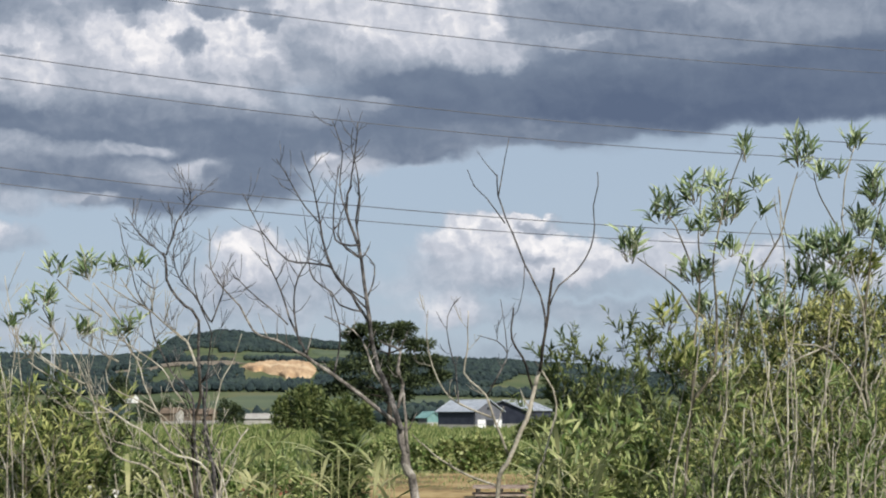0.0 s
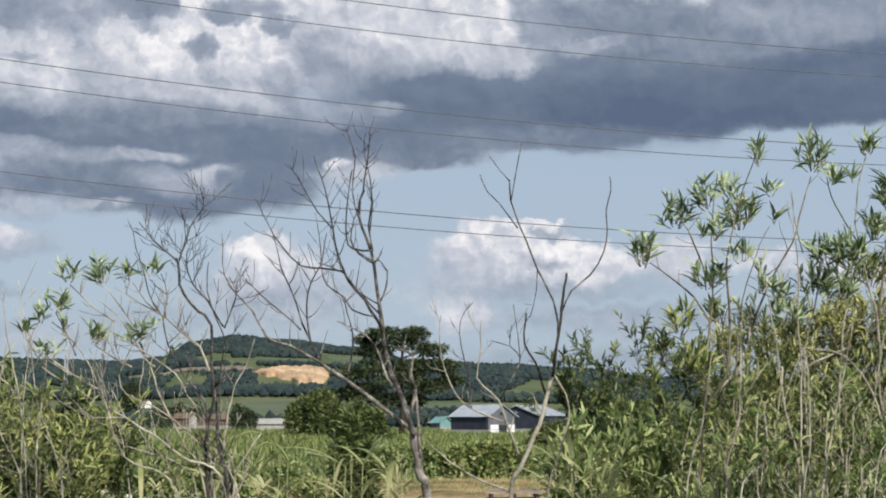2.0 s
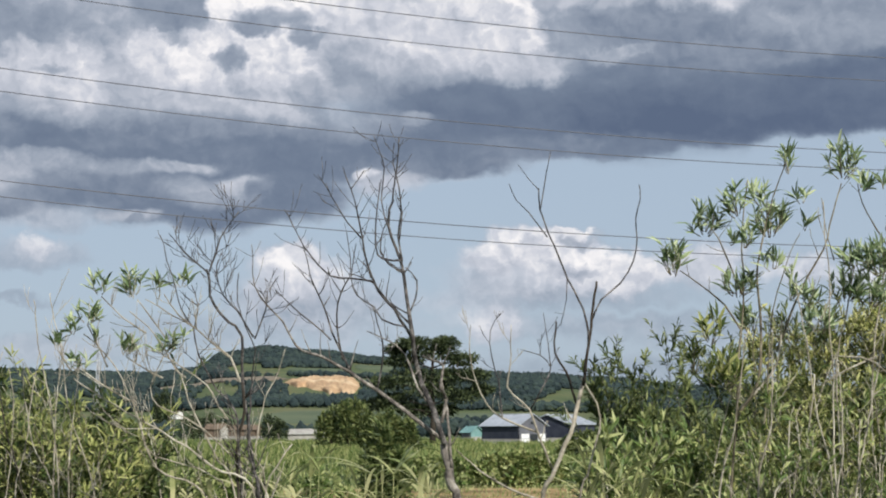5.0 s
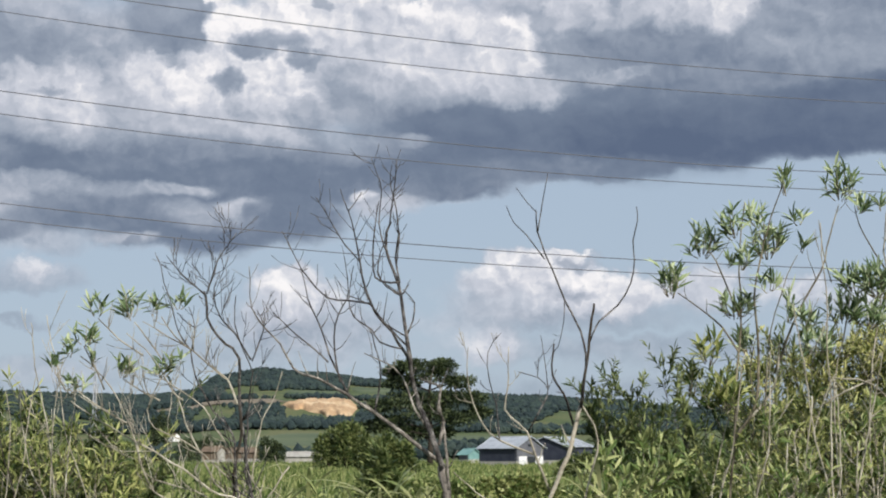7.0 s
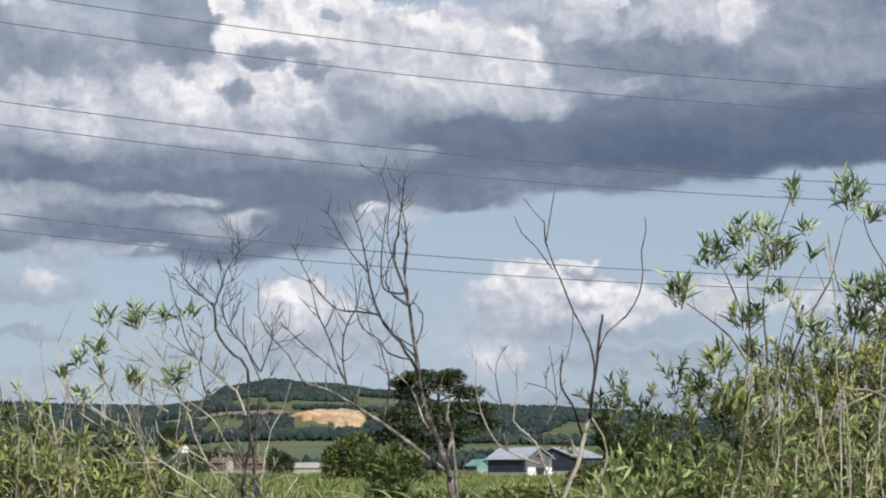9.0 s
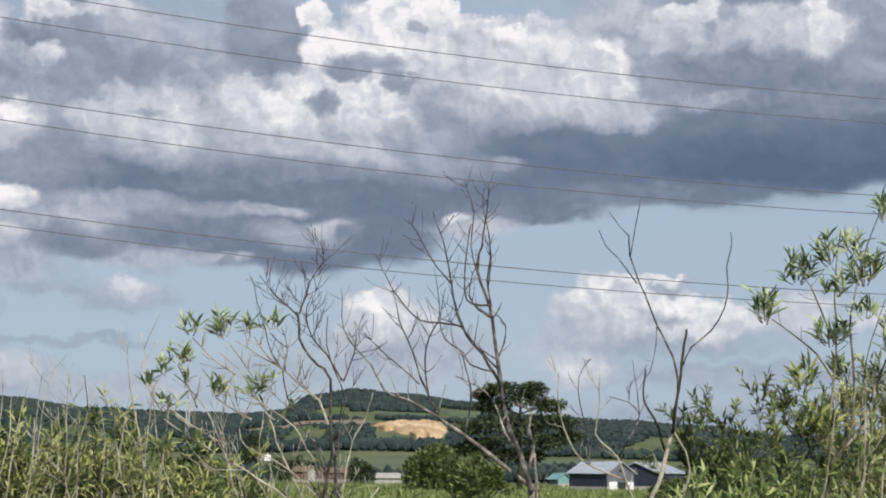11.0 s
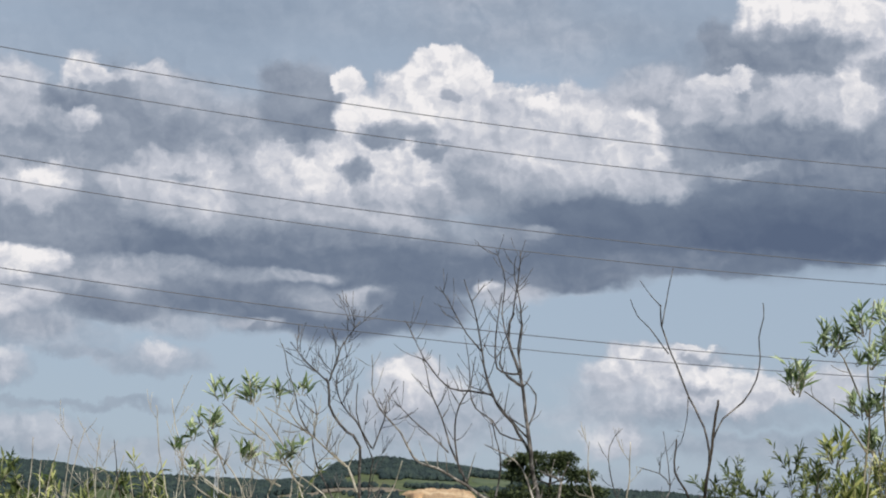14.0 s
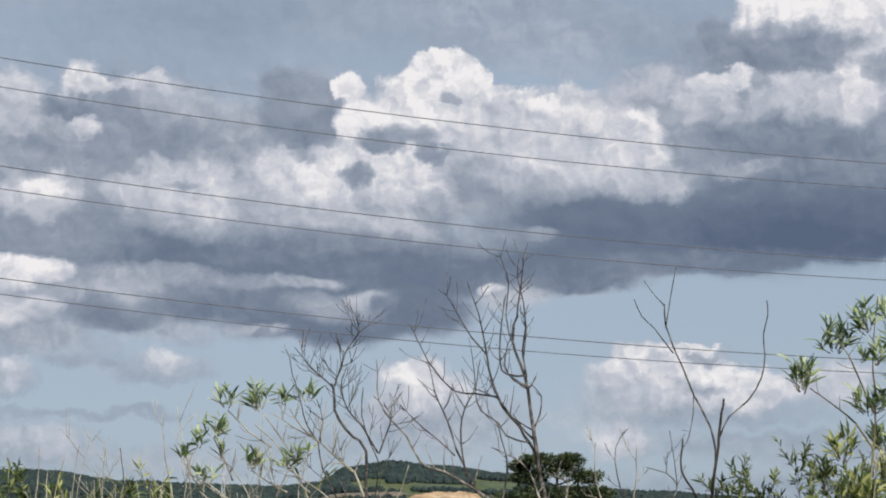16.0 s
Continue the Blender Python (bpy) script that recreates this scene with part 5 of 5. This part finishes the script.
def tufts(name, label, mat, b0, b1, r0, r1, count, length, width, seed, keep=-1.0, flare=0.45):
    random.seed(seed)
    s = Shape()
    for _ in range(count):
        b, r = rnd(b0, b1), r0 * (r1 / r0) ** random.random()
        p = at_ground(b, r, -0.03)
        g = noise.noise((p.x * 0.08, p.y * 0.08, seed))
        if g < keep:
            continue
        k = 1 + 0.6 * g
        for _ in range(2):
            s.flake(p + Vector((rnd(-0.2, 0.2), rnd(-0.2, 0.2), 0)), bend(Vector((0, 0, 1)), flare), bend(Vector((0, -1, 0.2)), 0.9), length * k * rnd(0.5, 1.3), width * rnd(0.7, 1.3))
    tagged(new(name, s.mesh(name, mat)), label, "grass", kind="stuff")


tufts("field_grass", "long green grass across the flat field", GRASS, -420, 1750, 95, 330, 26000, 0.62, 0.14, 41)
tufts("near_grass", "rough green grass before the bare strip", GRASS, -420, 1750, 16, 34, 12000, 0.42, 0.03, 42)
tufts("strip_grass", "thin grass and dry stalks on bare earth", REED, -400, 1300, 40, 64, 7000, 0.22, 0.03, 43, -0.1)
tufts("tall_weeds", "tall green weeds behind the bare strip", LEAF_DARK, -420, 1750, 62, 130, 17000, 0.34, 0.16, 44, -1.0, 1.6)
tufts("weed_tops", "tall green weed stalks over the field", GRASS, -420, 1750, 66, 120, 5000, 0.6, 0.08, 45, 0.0, 0.6)


# ---- reeds close by ----
def reed(bearing, top, d, seed):
    random.seed(seed)
    c = foot(bearing, d)
    c.z = height(c.x, c.y)
    tip = spot(bearing + rnd(-12, 12), top, d)
    ob = thing("reed", c, "tall pale green reed with arching blades", "reed", "reeds")
    st = Shape()
    line = curve([c + Vector((0, 0, -0.05)), (c + tip) / 2 + Vector((rnd(-0.03, 0.03), 0, 0)), tip], 0.2)
    st.tube(line, [0.006 - 0.004 * i / len(line) for i in range(len(line))], 5)
    part("stalk", st, REED, ob)
    for i in range(random.randint(6, 9)):
        s = Shape()
        k = rnd(0.62, 1.0)
        p = line[min(len(line) - 1, int(k * len(line)))]
        a = rnd(0, 2 * math.pi)
        out = Vector((math.cos(a), math.sin(a) * 0.6, 0))
        ln, w = rnd(0.22, 0.5), rnd(0.010, 0.022)
        rise = rnd(0.5, 1.6)
        side = out.cross(Vector((0, 0, 1))).normalized()
        n = 6
        for j in range(n + 1):
            t = j / n
            q = p + out * ln * (t * 0.9) + Vector((0, 0, ln * (rise * t - (rise + rnd(0.0, 0.05)) * 0.75 * t * t)))
            ww = w * (1 - t) ** 0.6 * (0.5 + min(1, t * 4) * 0.5)
            s.v += [q + side * ww, q - side * ww - Vector((0, 0, ww * 0.4))]
        s.f = [(2 * j, 2 * j + 1, 2 * j + 3, 2 * j + 2) for j in range(n)]
        part("blade", s, REED, ob)


rr = random.Random(8)
for i in range(20):
    reed(rr.uniform(408, 705), rr.uniform(806, 876), rr.uniform(8.5, 11.5), 100 + i)
for i in range(12):
    reed(rr.uniform(940, 1180), rr.uniform(800, 870), rr.uniform(9.0, 11.5), 200 + i)
for i in range(10):
    reed(rr.uniform(150, 400), rr.uniform(830, 880), rr.uniform(9.0, 11.5), 300 + i)


# ---- things lying by the bare strip ----
def rail(b0, b1, d):
    p, q = at_ground(b0, d), at_ground(b1, d + 0.6)
    along = (q - p).normalized()
    back = Vector((-along.y, along.x, 0))
    ob = thing("steel_beam", p, "rusty steel beam lying on the bare earth", "beam")
    for name, z0, z1, y0, y1 in (("bottom_flange", 0.02, 0.05, -0.11, 0.11), ("web", 0.05, 0.22, -0.02, 0.02), ("top_flange", 0.22, 0.26, -0.11, 0.11)):
        s = Shape()
        for e in (p, q):
            for y, z in ((y0, z0), (y1, z0), (y1, z1), (y0, z1)):
                s.v.append(e + back * y + Vector((0, 0, z)))
        s.f = [(0, 1, 2, 3), (7, 6, 5, 4), (0, 4, 5, 1), (1, 5, 6, 2), (2, 6, 7, 3), (3, 7, 4, 0)]
        part(name, s, RUST, ob, smooth=False)


rail(228, 545, 44)


def pallet_stack(b0, b1, d):
    c = at_ground((b0 + b1) / 2, d)
    w = (b1 - b0) * d / F
    ob = thing("timber_stack", c, "stack of weathered grey-brown planks", "timber")
    for layer in range(2):
        z = 0.04 + layer * 0.19
        for k in range(3):
            s = Shape()
            x = -w / 2 + 0.06 + k * (w - 0.22) / 2
            s.box((x, -0.6, z), (x + 0.1, 0.6, z + 0.11), Matrix.Translation(c))
            part("bearer", s, BARK_DARK, ob, smooth=False)
        for k in range(6):
            s = Shape()
            y = -0.62 + k * 0.21
            s.box((-w / 2 + rnd(-0.04, 0.04), y, z + 0.112), (w / 2 + rnd(-0.04, 0.04), y + 0.17, z + 0.16), Matrix.Translation(c) @ pose(0, 0, 0, 0, 0, rnd(-1, 1)))
            part("plank", s, PLANK, ob, smooth=False)


pallet_stack(838, 932, 43)


def marker(bearing, y, d, w, name, label, mat):
    c = at_ground(bearing, d)
    top = spot(bearing, y, d).z
    ob = thing(name, c, label, "post")
    s = Shape()
    s.tube([c + Vector((0, 0, -0.1)), Vector((c.x, c.y, top - 0.12))], [w, w], 10)
    part("shaft", s, mat, ob)
    s = Shape()
    s.tube([Vector((c.x, c.y, top - 0.12)), Vector((c.x, c.y, top - 0.03)), Vector((c.x, c.y, top))], [w * 1.25, w * 1.25, w * 0.7], 10)
    part("cap", s, WHITE, ob, "white cap")


marker(213, 863, 38, 0.10, "marker_post", "short white-painted marker post on the bare earth", WHITE)
marker(172, 816, 30, 0.05, "marker_post", "thin grey marker post with a white cap", CONCRETE)
